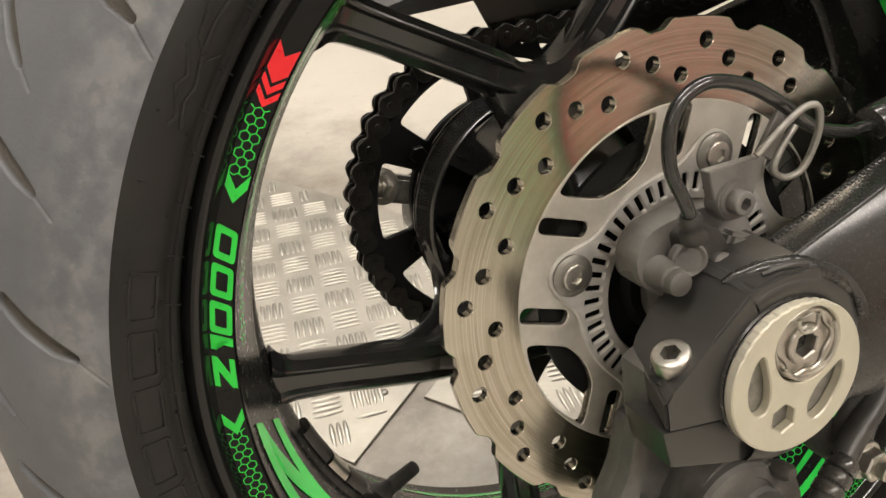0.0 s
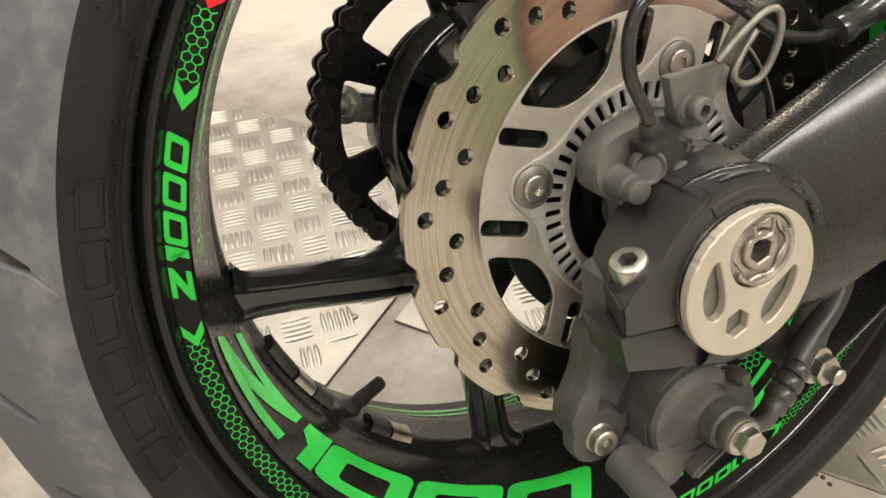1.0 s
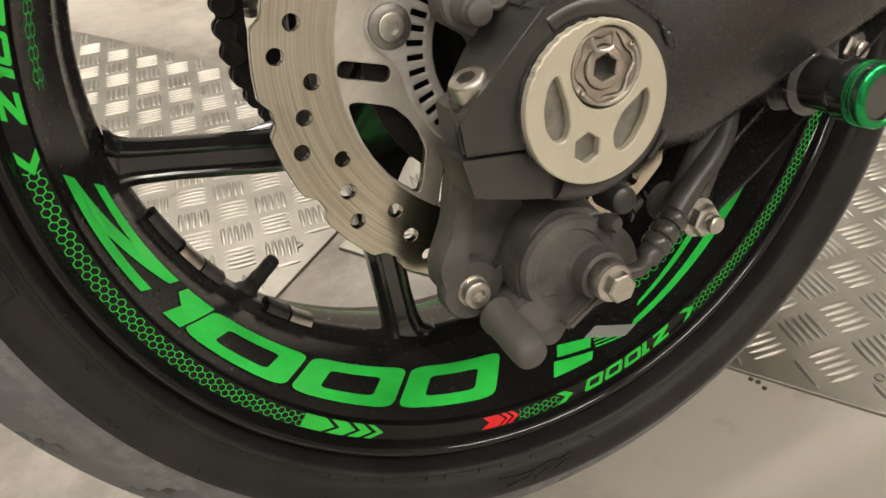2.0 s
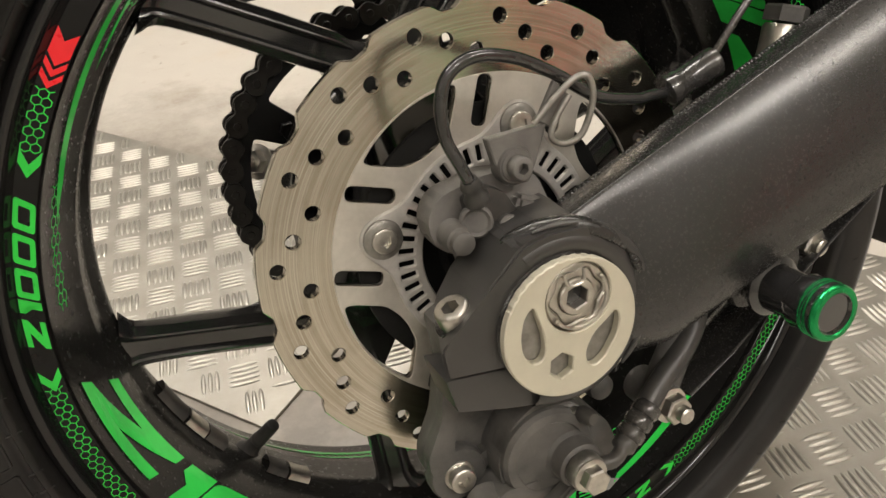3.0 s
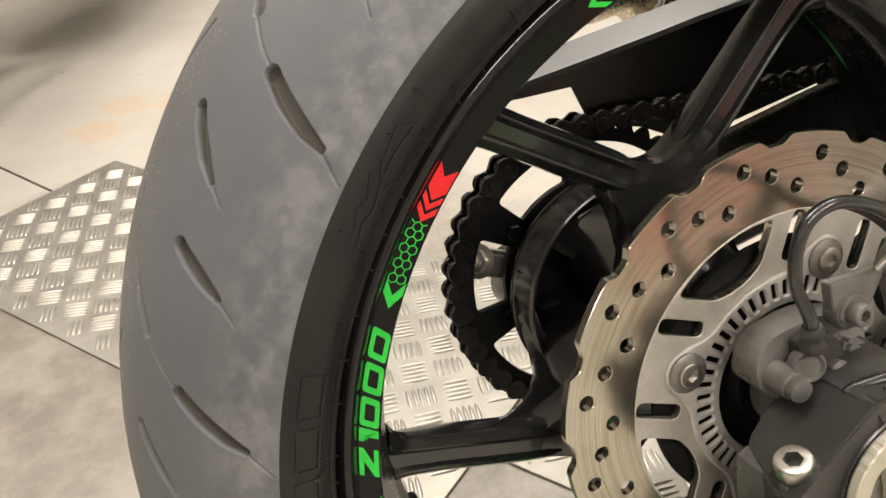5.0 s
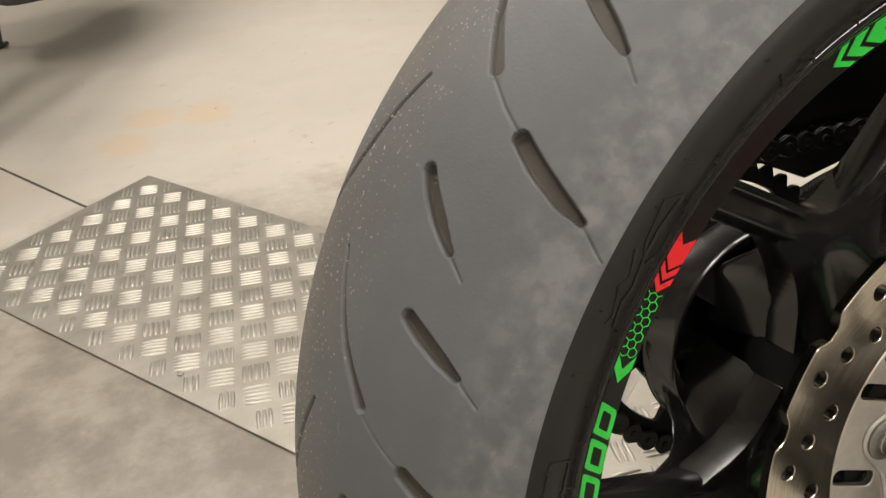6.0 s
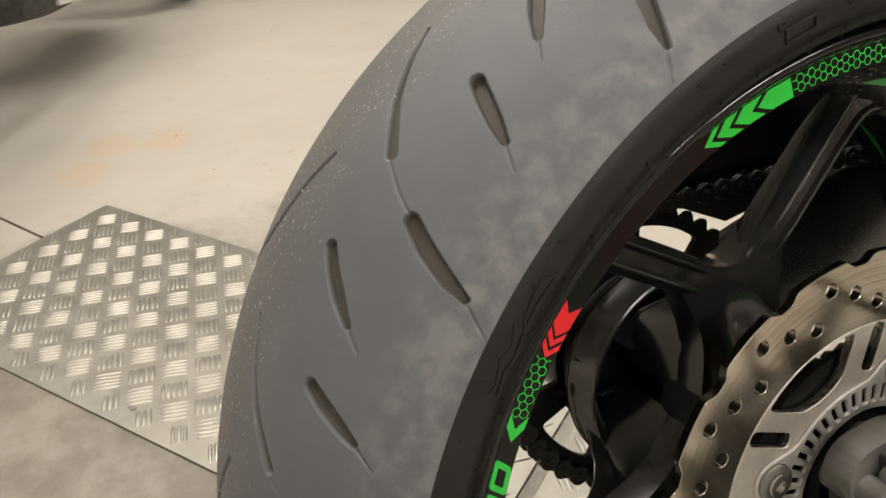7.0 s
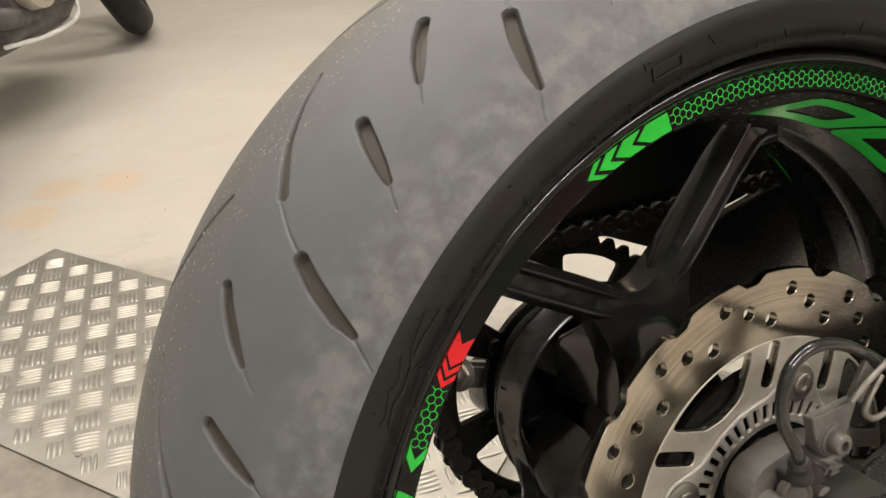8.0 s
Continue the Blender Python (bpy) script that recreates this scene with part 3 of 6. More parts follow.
def groove_lines():
    """Groove centre lines of one pitch: points of (degrees round the wheel, degrees across the crown), half widths, depth."""
    own = [
        ([(126.3, -8.8), (129.4, -12.6), (132.5, -17.8), (136.0, -25.8)], [0.0008, 0.0012, 0.0018, 0.0026], 0.0030),
        ([(136.6, -26.8), (138.0, -32.0), (139.2, -37.6)], [0.0003, 0.0004, 0.0004], 0.0007),
        ([(139.4, -38.3), (140.6, -43.5), (141.9, -50.5), (142.5, -55.0)], [0.0030, 0.0032, 0.0028, 0.0014], 0.0040),
        ([(142.6, -55.0), (144.4, -61.0)], [0.0005, 0.0002], 0.0008),
        ([(128.4, -32.2), (129.2, -36.0), (130.2, -41.0), (131.0, -45.0)], [0.0028, 0.0031, 0.0027, 0.0014], 0.0040),
        ([(131.0, -45.0), (132.5, -50.0)], [0.0005, 0.0002], 0.0008),
        ([(143.9, -23.8), (145.2, -26.8), (146.8, -31.2), (148.3, -35.6)], [0.0026, 0.0030, 0.0028, 0.0014], 0.0040),
        ([(148.3, -35.6), (149.7, -40.0)], [0.0005, 0.0002], 0.0008),
    ]
    far = [([(a + PITCH / 2 - 1.0, -p) for a, p in line], w, d) for line, w, d in own[1:]]
    # the far side's long groove begins on the near side and crosses the crown
    far.append(([(138.0, -9.2), (140.7, -4.4), (144.1, 0.6), (146.5, 5.2), (149.0, 12.0), (151.0, 20.0)], [0.0007, 0.0011, 0.0015, 0.0018, 0.0020, 0.0024], 0.0032))
    return own + far


def tyre_mesh():
    dense = [98 + 0.09 * i for i in range(int((198 - 98) / 0.09))]
    coarse = [198 + 1.0 * i for i in range(260)]
    angles = np.array(dense + coarse)
    across = np.concatenate([np.linspace(-EDGE, 8, 300), np.linspace(8, EDGE, 40)[1:]])
    full_a, full_p = np.meshgrid(angles, across, indexing="ij")
    depth = np.zeros_like(full_a)
    for line, widths, deep in groove_lines():
        line, widths = np.array(line), np.array(widths)
        for k in range(14):
            shift = (k - 7) * STEP
            near = np.abs((angles - line[:, 0].mean() - shift + 180) % 360 - 180) < 8 + np.ptp(line[:, 0]) / 2
            if not near.any():
                continue
            a, p, cut_in = full_a[near], full_p[near], depth[near]
            for (q0, q1), (w0, w1) in zip(zip(line, line[1:]), zip(widths, widths[1:])):
                # metres along and across the crown, near this stretch
                mid = (q0[1] + q1[1]) / 2
                rad = CROWN_C + CROWN_R * math.cos(radians(mid))
                da = ((a - q0[0] - shift + 180) % 360 - 180) * math.pi / 180 * rad
                dp = (p - q0[1]) * math.pi / 180 * CROWN_R
                ea, ep = radians(q1[0] - q0[0]) * rad, radians(q1[1] - q0[1]) * CROWN_R
                t = np.clip((da * ea + dp * ep) / (ea * ea + ep * ep), 0, 1)
                off = np.hypot(da - t * ea, dp - t * ep)
                half = w0 + (w1 - w0) * t
                d = np.clip((half + 0.0006 - off) / 0.0011, 0, 1)
                cut_in = np.maximum(cut_in, deep * d * d * (3 - 2 * d))
            depth[near] = cut_in
    rr = CROWN_R - depth
    r = CROWN_C + rr * np.cos(np.radians(full_p))
    y = rr * np.sin(np.radians(full_p))
    # sidewalls join on at both edges
    side = [(0.2560, -0.0978), (0.2545, -0.0984), (0.2500, -0.0983), (0.2450, -0.0968), (0.2405, -0.0945), (0.2402, -0.0935), (0.2386, -0.0928), (0.2380, -0.0935),
            (0.2362, -0.0925), (0.2356, -0.0905), (0.2351, -0.0880), (0.2346, -0.0840), (0.2341, -0.0790), (0.2295, -0.0720)]
    n_a = len(angles)
    n_s, n_p = len(side), len(across)
    total = n_p + 2 * n_s
    ca, sa = np.cos(np.radians(angles)), np.sin(np.radians(angles))
    R = np.concatenate([np.tile([s[0] for s in side[::-1]], (n_a, 1)), r, np.tile([s[0] for s in side], (n_a, 1))], 1)
    Y = np.concatenate([np.tile([s[1] for s in side[::-1]], (n_a, 1)), y, np.tile([-s[1] for s in side], (n_a, 1))], 1)
    P = np.stack([R * ca[:, None], Y, R * sa[:, None]], -1).reshape(-1, 3)
    # the foot flattens where it stands on the floor
    m = np.array(TO_FLOOR)
    world_z = P @ m[2, :3] + m[2, 3]
    inv = np.array(DOWN)[:3, :3]
    push = np.clip(0.0006 - world_z, 0, None)
    P = P + push[:, None] * inv[:, 2]
    i, j = np.meshgrid(np.arange(n_a), np.arange(total - 1), indexing="ij")
    i2 = (i + 1) % n_a
    quads = np.stack([i * total + j, i * total + j + 1, i2 * total + j + 1, i2 * total + j], -1).reshape(-1, 4)
    me = bpy.data.meshes.new("tyre")
    me.from_pydata(P.tolist(), [], quads.tolist())
    me.materials.append(TREAD)
    me.materials.append(SIDEWALL)
    idx = np.where((j.ravel() < n_s) | (j.ravel() >= n_s + n_p - 1), 1, 0)
    me.polygons.foreach_set("material_index", idx.astype(np.int32))
    me.update()
    return soften(me, 50)


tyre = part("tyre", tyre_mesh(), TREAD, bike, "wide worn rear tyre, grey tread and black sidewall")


def side_point(a, r):
    """A point on the near sidewall."""
    return pol(a, r, float(np.interp(r, (0.2405, 0.2450, 0.2500, 0.2545), (-0.0945, -0.0968, -0.0983, -0.0984))))


def raised_outline(points, width=0.0009, lift=0.0010):
    """A thin raised line on the sidewall through (degrees, radius) points."""
    bm = bmesh.new()
    pts = [side_point(a, r) for a, r in points]
    for p, q in zip(pts, pts[1:]):
        way = (q - p).normalized()
        side = way.cross(Vector((0, 1, 0))).normalized() * width / 2
        up = Vector((0, -lift, 0))
        sink = Vector((0, 0.0006, 0))
        ring = [[bm.verts.new(c + d) for d in (-side * 1.4 + sink, -side + up, side + up, side * 1.4 + sink)] for c in (p - way * width * 0.4, q + way * width * 0.4)]
        for k in range(3):
            bm.faces.new((ring[0][k], ring[0][k + 1], ring[1][k + 1], ring[1][k]))
        bm.faces.new(ring[0][::-1])
        bm.faces.new(ring[1])
    return bm


# raised maker's mark, as plain blocks, and moulded zigzag ornaments
for k in range(6):
    a = 160.4 + 5.0 * k
    box = [(a, 0.2432), (a + 3.5, 0.2432), (a + 3.7, 0.2440), (a + 3.7, 0.2514), (a + 3.5, 0.2522), (a, 0.2522), (a - 0.2, 0.2514), (a - 0.2, 0.2440), (a, 0.2432)]
    part("raised_mark", raised_outline(box, 0.0009, 0.0009), SIDEWALL, tyre)
for base in (137.0, 257.0, 17.0):
    part("raised_ornament", raised_outline([(base, 0.2462), (base + 1.2, 0.2520), (base + 4.6, 0.2496), (base + 5.4, 0.2470), (base + 3.2, 0.2474), (base, 0.2462)], 0.0010, 0.0007), SIDEWALL, tyre)
    part("raised_ornament", raised_outline([(base + 5.4, 0.2520), (base + 7.4, 0.2484), (base + 8.4, 0.2510), (base + 10.6, 0.2476), (base + 11.4, 0.2492)], 0.0010, 0.0007), SIDEWALL, tyre)
    part("raised_ornament", raised_outline([(base + 5.8, 0.2466), (base + 8.0, 0.2448), (base + 9.4, 0.2466), (base + 11.4, 0.2450)], 0.0010, 0.0007), SIDEWALL, tyre)
part("raised_mark", raised_outline([(104.5, 0.2455), (108.0, 0.2455), (108.0, 0.2505), (104.5, 0.2505), (104.5, 0.2455)], 0.0008), SIDEWALL, tyre)
for k in range(40):
    rng = random.Random(300 + k)
    a, r = 9.0 * k + rng.uniform(-2, 2), rng.choice((0.2412, 0.2412, 0.2480, 0.2515))
    part("moulding_tick", raised_outline([(a, r), (a + rng.uniform(0.0, 0.9), r + rng.uniform(0.0022, 0.0036))], 0.0007, 0.0007), SIDEWALL, tyre)
for k in range(44):
    a = 82.0 + 4.3 * k + random.Random(700 + k).uniform(-1.2, 1.2)
    part("bead_nib", rod(pol(a, 0.2404, -0.0940), pol(a + 0.25, 0.2346, -0.0915), 0.00055, 0.00035, 6, 0.0001), SIDEWALL, tyre)
for k in range(26):
    a = random.Random(k).uniform(96, 210)
    r = random.Random(k + 50).choice((0.2425, 0.2535, 0.239))
    part("rubber_nib", lathe([(0.0005, 0), (0.0004, 0.0016), (0.0002, 0.002)], side_point(a, r) + Vector((0, 0.0003, 0)), (0.3, -1, 0.2), 8), SIDEWALL, tyre)

# ---- cast wheel ----
FACE_Y = -0.0785
lip = [(0.2338, -0.0790), (0.2337, -0.0808), (0.2331, -0.0826), (0.2321, -0.0840), (0.2308, -0.0849), (0.2293, -0.0852), (0.2282, -0.0848), (0.2270, -0.0838), (0.2256, -0.0818), (0.2246, -0.0797), (0.2236, FACE_Y),
       (0.2146, FACE_Y), (0.2138, -0.0775), (0.2131, -0.0755), (0.2125, -0.0690)]
# the barrel narrows to a raised ring in the middle, from which the spokes spring
waist = [(0.2012, -0.0362), (0.2006, -0.0345), (0.1999, -0.0140), (0.1996, -0.0118), (0.1988, -0.0098), (0.1962, -0.0045), (0.1950, -0.0015), (0.1945, 0.0020), (0.1946, 0.0050), (0.1955, 0.0090), (0.1985, 0.0130),
         (0.1999, 0.0160), (0.2006, 0.0345), (0.2012, 0.0362)]
profile = lip + waist + [(r, -y) for r, y in lip[::-1]]
rim = part("wheel_rim", revolve(profile + [(0.2290, 0.0780), (0.2150, 0.03), (0.2150, -0.03), (0.2290, -0.0780)], 240, closed=True), RIM_BLACK, bike, "gloss black cast wheel rim")
# outer lip: the same enamel, glossier; barrel: a copy greyed by painted-in reflection
rim.data.materials.append(GLOSS_BLACK)
rim.data.materials.append(BARREL_BLACK)
for face in rim.data.polygons:
    r = math.hypot(face.center.x, face.center.z)
    if r > 0.2238:
        face.material_index = 1
    elif r < 0.2128:
        face.material_index = 2

KNUCKLES = (98.9, 218.9, 338.9)


def cross_ring(centre, way, w, yf, yb):
    """A spoke's section: two ridges along its front, rounded flanks; way is its direction in the wheel's plane."""
    side = Vector((-way.z, 0, way.x))
    ring = []
    for s, y in ((-0.38, yb - 0.003), (-0.5, yf + 0.011), (-0.47, yf + 0.0050), (-0.31, yf + 0.0003), (-0.27, yf), (-0.22, yf + 0.0006), (-0.15, yf + 0.0030), (0.15, yf + 0.0030), (0.22, yf + 0.0006), (0.27, yf),
                 (0.31, yf + 0.0003), (0.47, yf + 0.0050), (0.5, yf + 0.011), (0.38, yb - 0.003), (0.26, yb), (-0.26, yb)):
        ring.append(Vector((centre.x, y, centre.z)) + side * s * w)
    return ring


def arm_of(p0, p1, rows):
    way = (p1 - p0).normalized()
    return loft([cross_ring(p0.lerp(p1, t), way, w, yf, yb) for t, w, yf, yb in rows])


def leg_ring(centre, across, w, yf, yb):
    """Section of the leg from hub to knuckle: narrow and rounded in front, its flanks spreading towards the back."""
    d = yb - yf
    half = [(0.20, yf), (0.27, yf + 0.003), (0.32, yf + 0.012), (0.37, yf + 0.35 * d), (0.43, yf + 0.64 * d), (0.50, yf + 0.90 * d), (0.50, yb)]
    return [centre + Vector((0, y, 0)) + across * s * w for s, y in [(-s, y) for s, y in half[::-1]] + half]


for k in KNUCKLES:
    knuckle = pol(k, 0.086, 0)
    for side in (-1, 1):
        end = pol(k + side * 32.8, 0.2085, 0)
        part("spoke", arm_of(knuckle, end, ((0.10, 0.0160, 0.0010, 0.020), (0.25, 0.0236, -0.0048, 0.022), (0.35, 0.0238, -0.0055, 0.021), (0.70, 0.0230, -0.0045, 0.021), (0.76, 0.0235, -0.0048, 0.020), (0.83, 0.0245, -0.0050, 0.018), (0.870, 0.0265, -0.0055, 0.016), (0.893, 0.0300, -0.0065, 0.014), (0.910, 0.036, -0.0080, 0.013), (0.93, 0.042, -0.0085, 0.012))), SPOKE_BLACK, rim, smooth=26)
    # the knuckle: one smooth casting from the two spokes' roots down to the hub
    out, across = pol(k, 1, 0), pol(k + 90, 1, 0)
    legs = [(pol(k + side * 32.8, 0.2085, 0) - knuckle).normalized() for side in (1, -1)]
    pts = [out * 0.032 - across * 0.036, out * 0.032 + across * 0.036, out * 0.068 + across * 0.0265]
    for leg, sgn in zip(legs, (1, -1)):
        normal = Vector((-leg.z, 0, leg.x)) * 0.0085 * sgn
        tip = knuckle + leg * 0.040
        pts += [tip + normal, tip - normal] if sgn > 0 else [tip - normal, tip + normal]
        if sgn > 0:
            pts.append(out * 0.1010)
    pts.append(out * 0.068 - across * 0.0265)
    poly = round_poly([(p.x, p.z) for p in pts], [0.001, 0.001, 0.022, 0.001, 0.001, 0.020, 0.001, 0.001, 0.022], 7)
    part("knuckle", prism(poly, -0.0020, 0.020, 0.0040, 3), SPOKE_BLACK, rim, smooth=60)
    part("spoke_leg", loft([leg_ring(out * r, across, w, yf, yb) for r, w, yf, yb in ((0.030, 0.080, -0.040, 0.064), (0.046, 0.078, -0.031, 0.064), (0.060, 0.074, -0.021, 0.062), (0.071, 0.066, -0.013, 0.052), (0.080, 0.052, -0.007, 0.036), (0.088, 0.036, -0.003, 0.024))]), SPOKE_BLACK, rim, smooth=70)

part("hub", revolve([(0.026, 0.085), (0.034, 0.085), (0.036, 0.05), (0.046, 0.030), (0.048, 0.005), (0.044, -0.020), (0.044, -0.036), (0.050, -0.050), (0.064, -0.062), (0.0735, -0.0660),
                     (0.0735, -0.0690), (0.030, -0.0692), (0.027, -0.074), (0.020, -0.074)], 96), SPROCKET_BLACK, rim)
# cushion-drive drum with its windows and paddles
part("drum", revolve([(0.0762, 0.0885), (0.0760, 0.0600), (0.0764, 0.0565), (0.0772, 0.0553), (0.0782, 0.0553), (0.0789, 0.0566), (0.0790, 0.0600), (0.0784, 0.0830), (0.0790, 0.0845), (0.0794, 0.0865), (0.0790, 0.0885)], 120, closed=True), SPOKE_BLACK, rim, smooth=40)


def sector(a0, a1, r0, r1, rad=0.006, n=8):
    pts = [(r1 * math.cos(radians(a0 + (a1 - a0) * i / n)), r1 * math.sin(radians(a0 + (a1 - a0) * i / n))) for i in range(n + 1)]
    pts += [(r0 * math.cos(radians(a1 + (a0 - a1) * i / n)), r0 * math.sin(radians(a1 + (a0 - a1) * i / n))) for i in range(n + 1)]
    keep = [0.0] * len(pts)
    for i in (0, n, n + 1, 2 * n + 1):
        keep[i] = rad
    return round_poly(pts, keep, 4)


def sloped_web(k, side):
    """The casting by which the drum's wall sweeps out and forward into a spoke: its back edge, its front ridge, and a face that falls away to the hub."""
    back = ((60, 0.0786, 0.0868), (46, 0.0786, 0.0850), (34, 0.0802, 0.0740), (26, 0.0838, 0.0600), (21.5, 0.0905, 0.0450), (21, 0.1000, 0.0320), (22.5, 0.1105, 0.0215), (24.5, 0.1235, 0.0140), (26, 0.1375, 0.0105), (26.8, 0.1500, 0.0090))
    ridge = ((60, 0.0787, 0.0560), (46, 0.0784, 0.0560), (34, 0.0784, 0.0535), (23, 0.0796, 0.0465), (15.5, 0.0835, 0.0370), (13.5, 0.0915, 0.0270), (15, 0.1020, 0.0170), (18.5, 0.1150, 0.0090), (22, 0.1300, 0.0050), (24, 0.1450, 0.0040))
    core = ((60, 0.0764, 0.0580), (46, 0.0758, 0.0580), (34, 0.0725, 0.0560), (22, 0.0645, 0.0520), (14, 0.0590, 0.0460), (8, 0.0600, 0.0360), (5, 0.0680, 0.0240), (6, 0.0830, 0.0120), (10, 0.1020, 0.0070), (15, 0.1220, 0.0060))
    rows = []
    for b, r, c in zip(*([pol(k + side * a, q, y) for a, q, y in line] for line in (back, ridge, core))):
        rows.append([b + Vector((0, 0.002, 0)), b, b.lerp(r, 0.5) + Vector((0, 0.0006, 0)), b.lerp(r, 0.92), r, r.lerp(c, 0.12) + Vector((0, 0.0004, 0)), r.lerp(c, 0.6) + Vector((0, 0.0016, 0)), c, c + Vector((0, 0.010, 0)), r + Vector((0, 0.010, 0))])
    return loft(rows)


for k in KNUCKLES:
    # a web from the hub to the drum beside each leg, and the fillet by which the drum's ring runs out into a spoke
    web = sector(k + 6, k + 43, 0.030, 0.0775, 0.004)
    part("drum_web", prism(web, 0.0570, 0.070, 0.003, 2), SPOKE_BLACK, rim, smooth=50)
    part("web_pad", prism(sector(k + 24, k + 37, 0.050, 0.062, 0.004), 0.0545, 0.062, 0.002, 2), SPOKE_BLACK, rim, smooth=50)
    part("web_fillet", sloped_web(k, -1), SPOKE_BLACK, rim, smooth=60)
part("drum_back", plate([circle(0, 0, 0.0765, 64)], 0.0865, 0.004), SPROCKET_BLACK, rim)
for k in range(6):
    a = 118 + 60 * k
    part("drum_paddle", block((0.034, 0.022, 0.011), Matrix.Rotation(-radians(a), 4, "Y") @ pose(0.050, 0.0765, 0), 0.004, 3), SPROCKET_BLACK, rim)

# tyre valve with its cap, and balance weights stuck in the well
VALVE_A = -141.0
v0, v1 = pol(VALVE_A, 0.1975, 0.0105), pol(VALVE_A - 1.4, 0.1675, -0.0050)
valve = part("tyre_valve", lathe([(0.0078, 0), (0.0082, 0.0015), (0.0070, 0.004), (0.0052, 0.007), (0.0046, 0.014), (0.0040, 0.016)], v0, v1 - v0, 20), DARK_PLASTIC, rim, "black rubber valve stem")
c0 = v0.lerp(v1, 0.42)
part("valve_cap", lathe([(0.0044, 0), (0.0049, 0.001), (0.0049, 0.0035), (0.0044, 0.0045), (0.0043, 0.0165), (0.0040, 0.0195), (0.0022, 0.0205)], c0, v1 - v0, 18), DARK_PLASTIC, valve)
for a, long, grey in ((-153.8, 4.4, True), (-149.2, 4.2, False), (-160.0, 6.8, False), (-131.0, 4.2, True), (-135.7, 4.2, False)):
    part("balance_weight", revolve([(0.1962, -0.0060), (0.1930, -0.0052), (0.1912, -0.0030), (0.1908, 0.0040), (0.1918, 0.0080), (0.1960, 0.0100)], 8, a - long / 2, a + long / 2, closed=True), STEEL if grey else DARK_PLASTIC, rim, "stick-on balance weight", smooth=50)

# ---- decals on the rim's face ----
LIFT = 0.0003


def on_face(a, r):
    return pol(a, r, FACE_Y - LIFT)


def face_shape(polys, place, depth=0.0003):
    """Flat film shapes; polys of (degrees, radius), cut along their length so that they follow the rim."""
    bm = bmesh.new()
    for poly in polys:
        pts = []
        for i, (a, r) in enumerate(poly):
            b, s = poly[(i + 1) % len(poly)]
            n = max(1, int(abs(b - a) / 1.2))
            pts += [(a + (b - a) * k / n, r + (s - r) * k / n) for k in range(n)]
        face = bm.faces.new([bm.verts.new(place(a, r)) for a, r in pts])
    bmesh.ops.triangulate(bm, faces=bm.faces)
    top = bmesh.ops.extrude_face_region(bm, geom=bm.faces[:])
    inward = Vector((0, depth, 0))
    for v in top["geom"]:
        if isinstance(v, bmesh.types.BMVert):
            v.co = v.co + inward
    return bm


def glyph_polys(text, a0, a1, r_low, r_high, slant=0.45, thick=0.25, one=0.55, fill=0.86):
    """Square sporting letters, each as polygons of (degrees, radius), read from a0 to a1."""
    polys = []
    n = len(text)
    cell = (a1 - a0) / (n - (1 - one) * text.count("1"))
    x = 0.0
    for ch in text:
        wide = one if ch == "1" else 1.0
        w = wide * fill

        def at(u, v, x=x, w=w):
            skew = (v - 0.5) * slant * 0.5
            return (a0 + cell * (x + (1 - fill) / 2 + u * w + skew), r_low + (r_high - r_low) * v)

        tx, ty = thick / wide * 0.85, thick * 0.95
        if ch == "0":
            outer = round_poly([(0, 0), (1, 0), (1, 1), (0, 1)], 0.16, 4)
            inner = round_poly([(tx, ty), (1 - tx, ty), (1 - tx, 1 - ty), (tx, 1 - ty)], 0.07, 4)
            for i, q in enumerate(outer):
                polys.append([at(*p) for p in (q, outer[(i + 1) % len(outer)], inner[(i + 1) % len(inner)], inner[i])])
        elif ch == "1":
            polys.append([at(*q) for q in ((0.5, 0), (1, 0), (1, 1), (0.14, 1), (0.14, 1 - ty), (0.5, 1 - ty))])
        else:
            polys.append([at(*q) for q in ((0, 1), (1, 1), (1, 1 - ty), (0, 1 - ty))])
            polys.append([at(*q) for q in ((1, 1 - ty), (0.54, 1 - ty), (0, ty), (0.46, ty))])
            polys.append([at(*q) for q in ((0, ty), (1, ty), (1, 0), (0, 0))])
        x += wide
    return polys


R_IN, R_OUT = 0.2150, 0.2233
R_MID = (R_IN + R_OUT) / 2


def chevron(a0, long, point=1.6, flat=False):
    """A chevron from a0, its tip towards larger angles, as an outer and an inner half; flat: with a straight tail."""
    notch = 0.0 if flat else point
    return [[(a0, edge), (a0 + long, edge), (a0 + long + point, R_MID), (a0 + notch, R_MID)] for edge in (R_IN, R_OUT)]


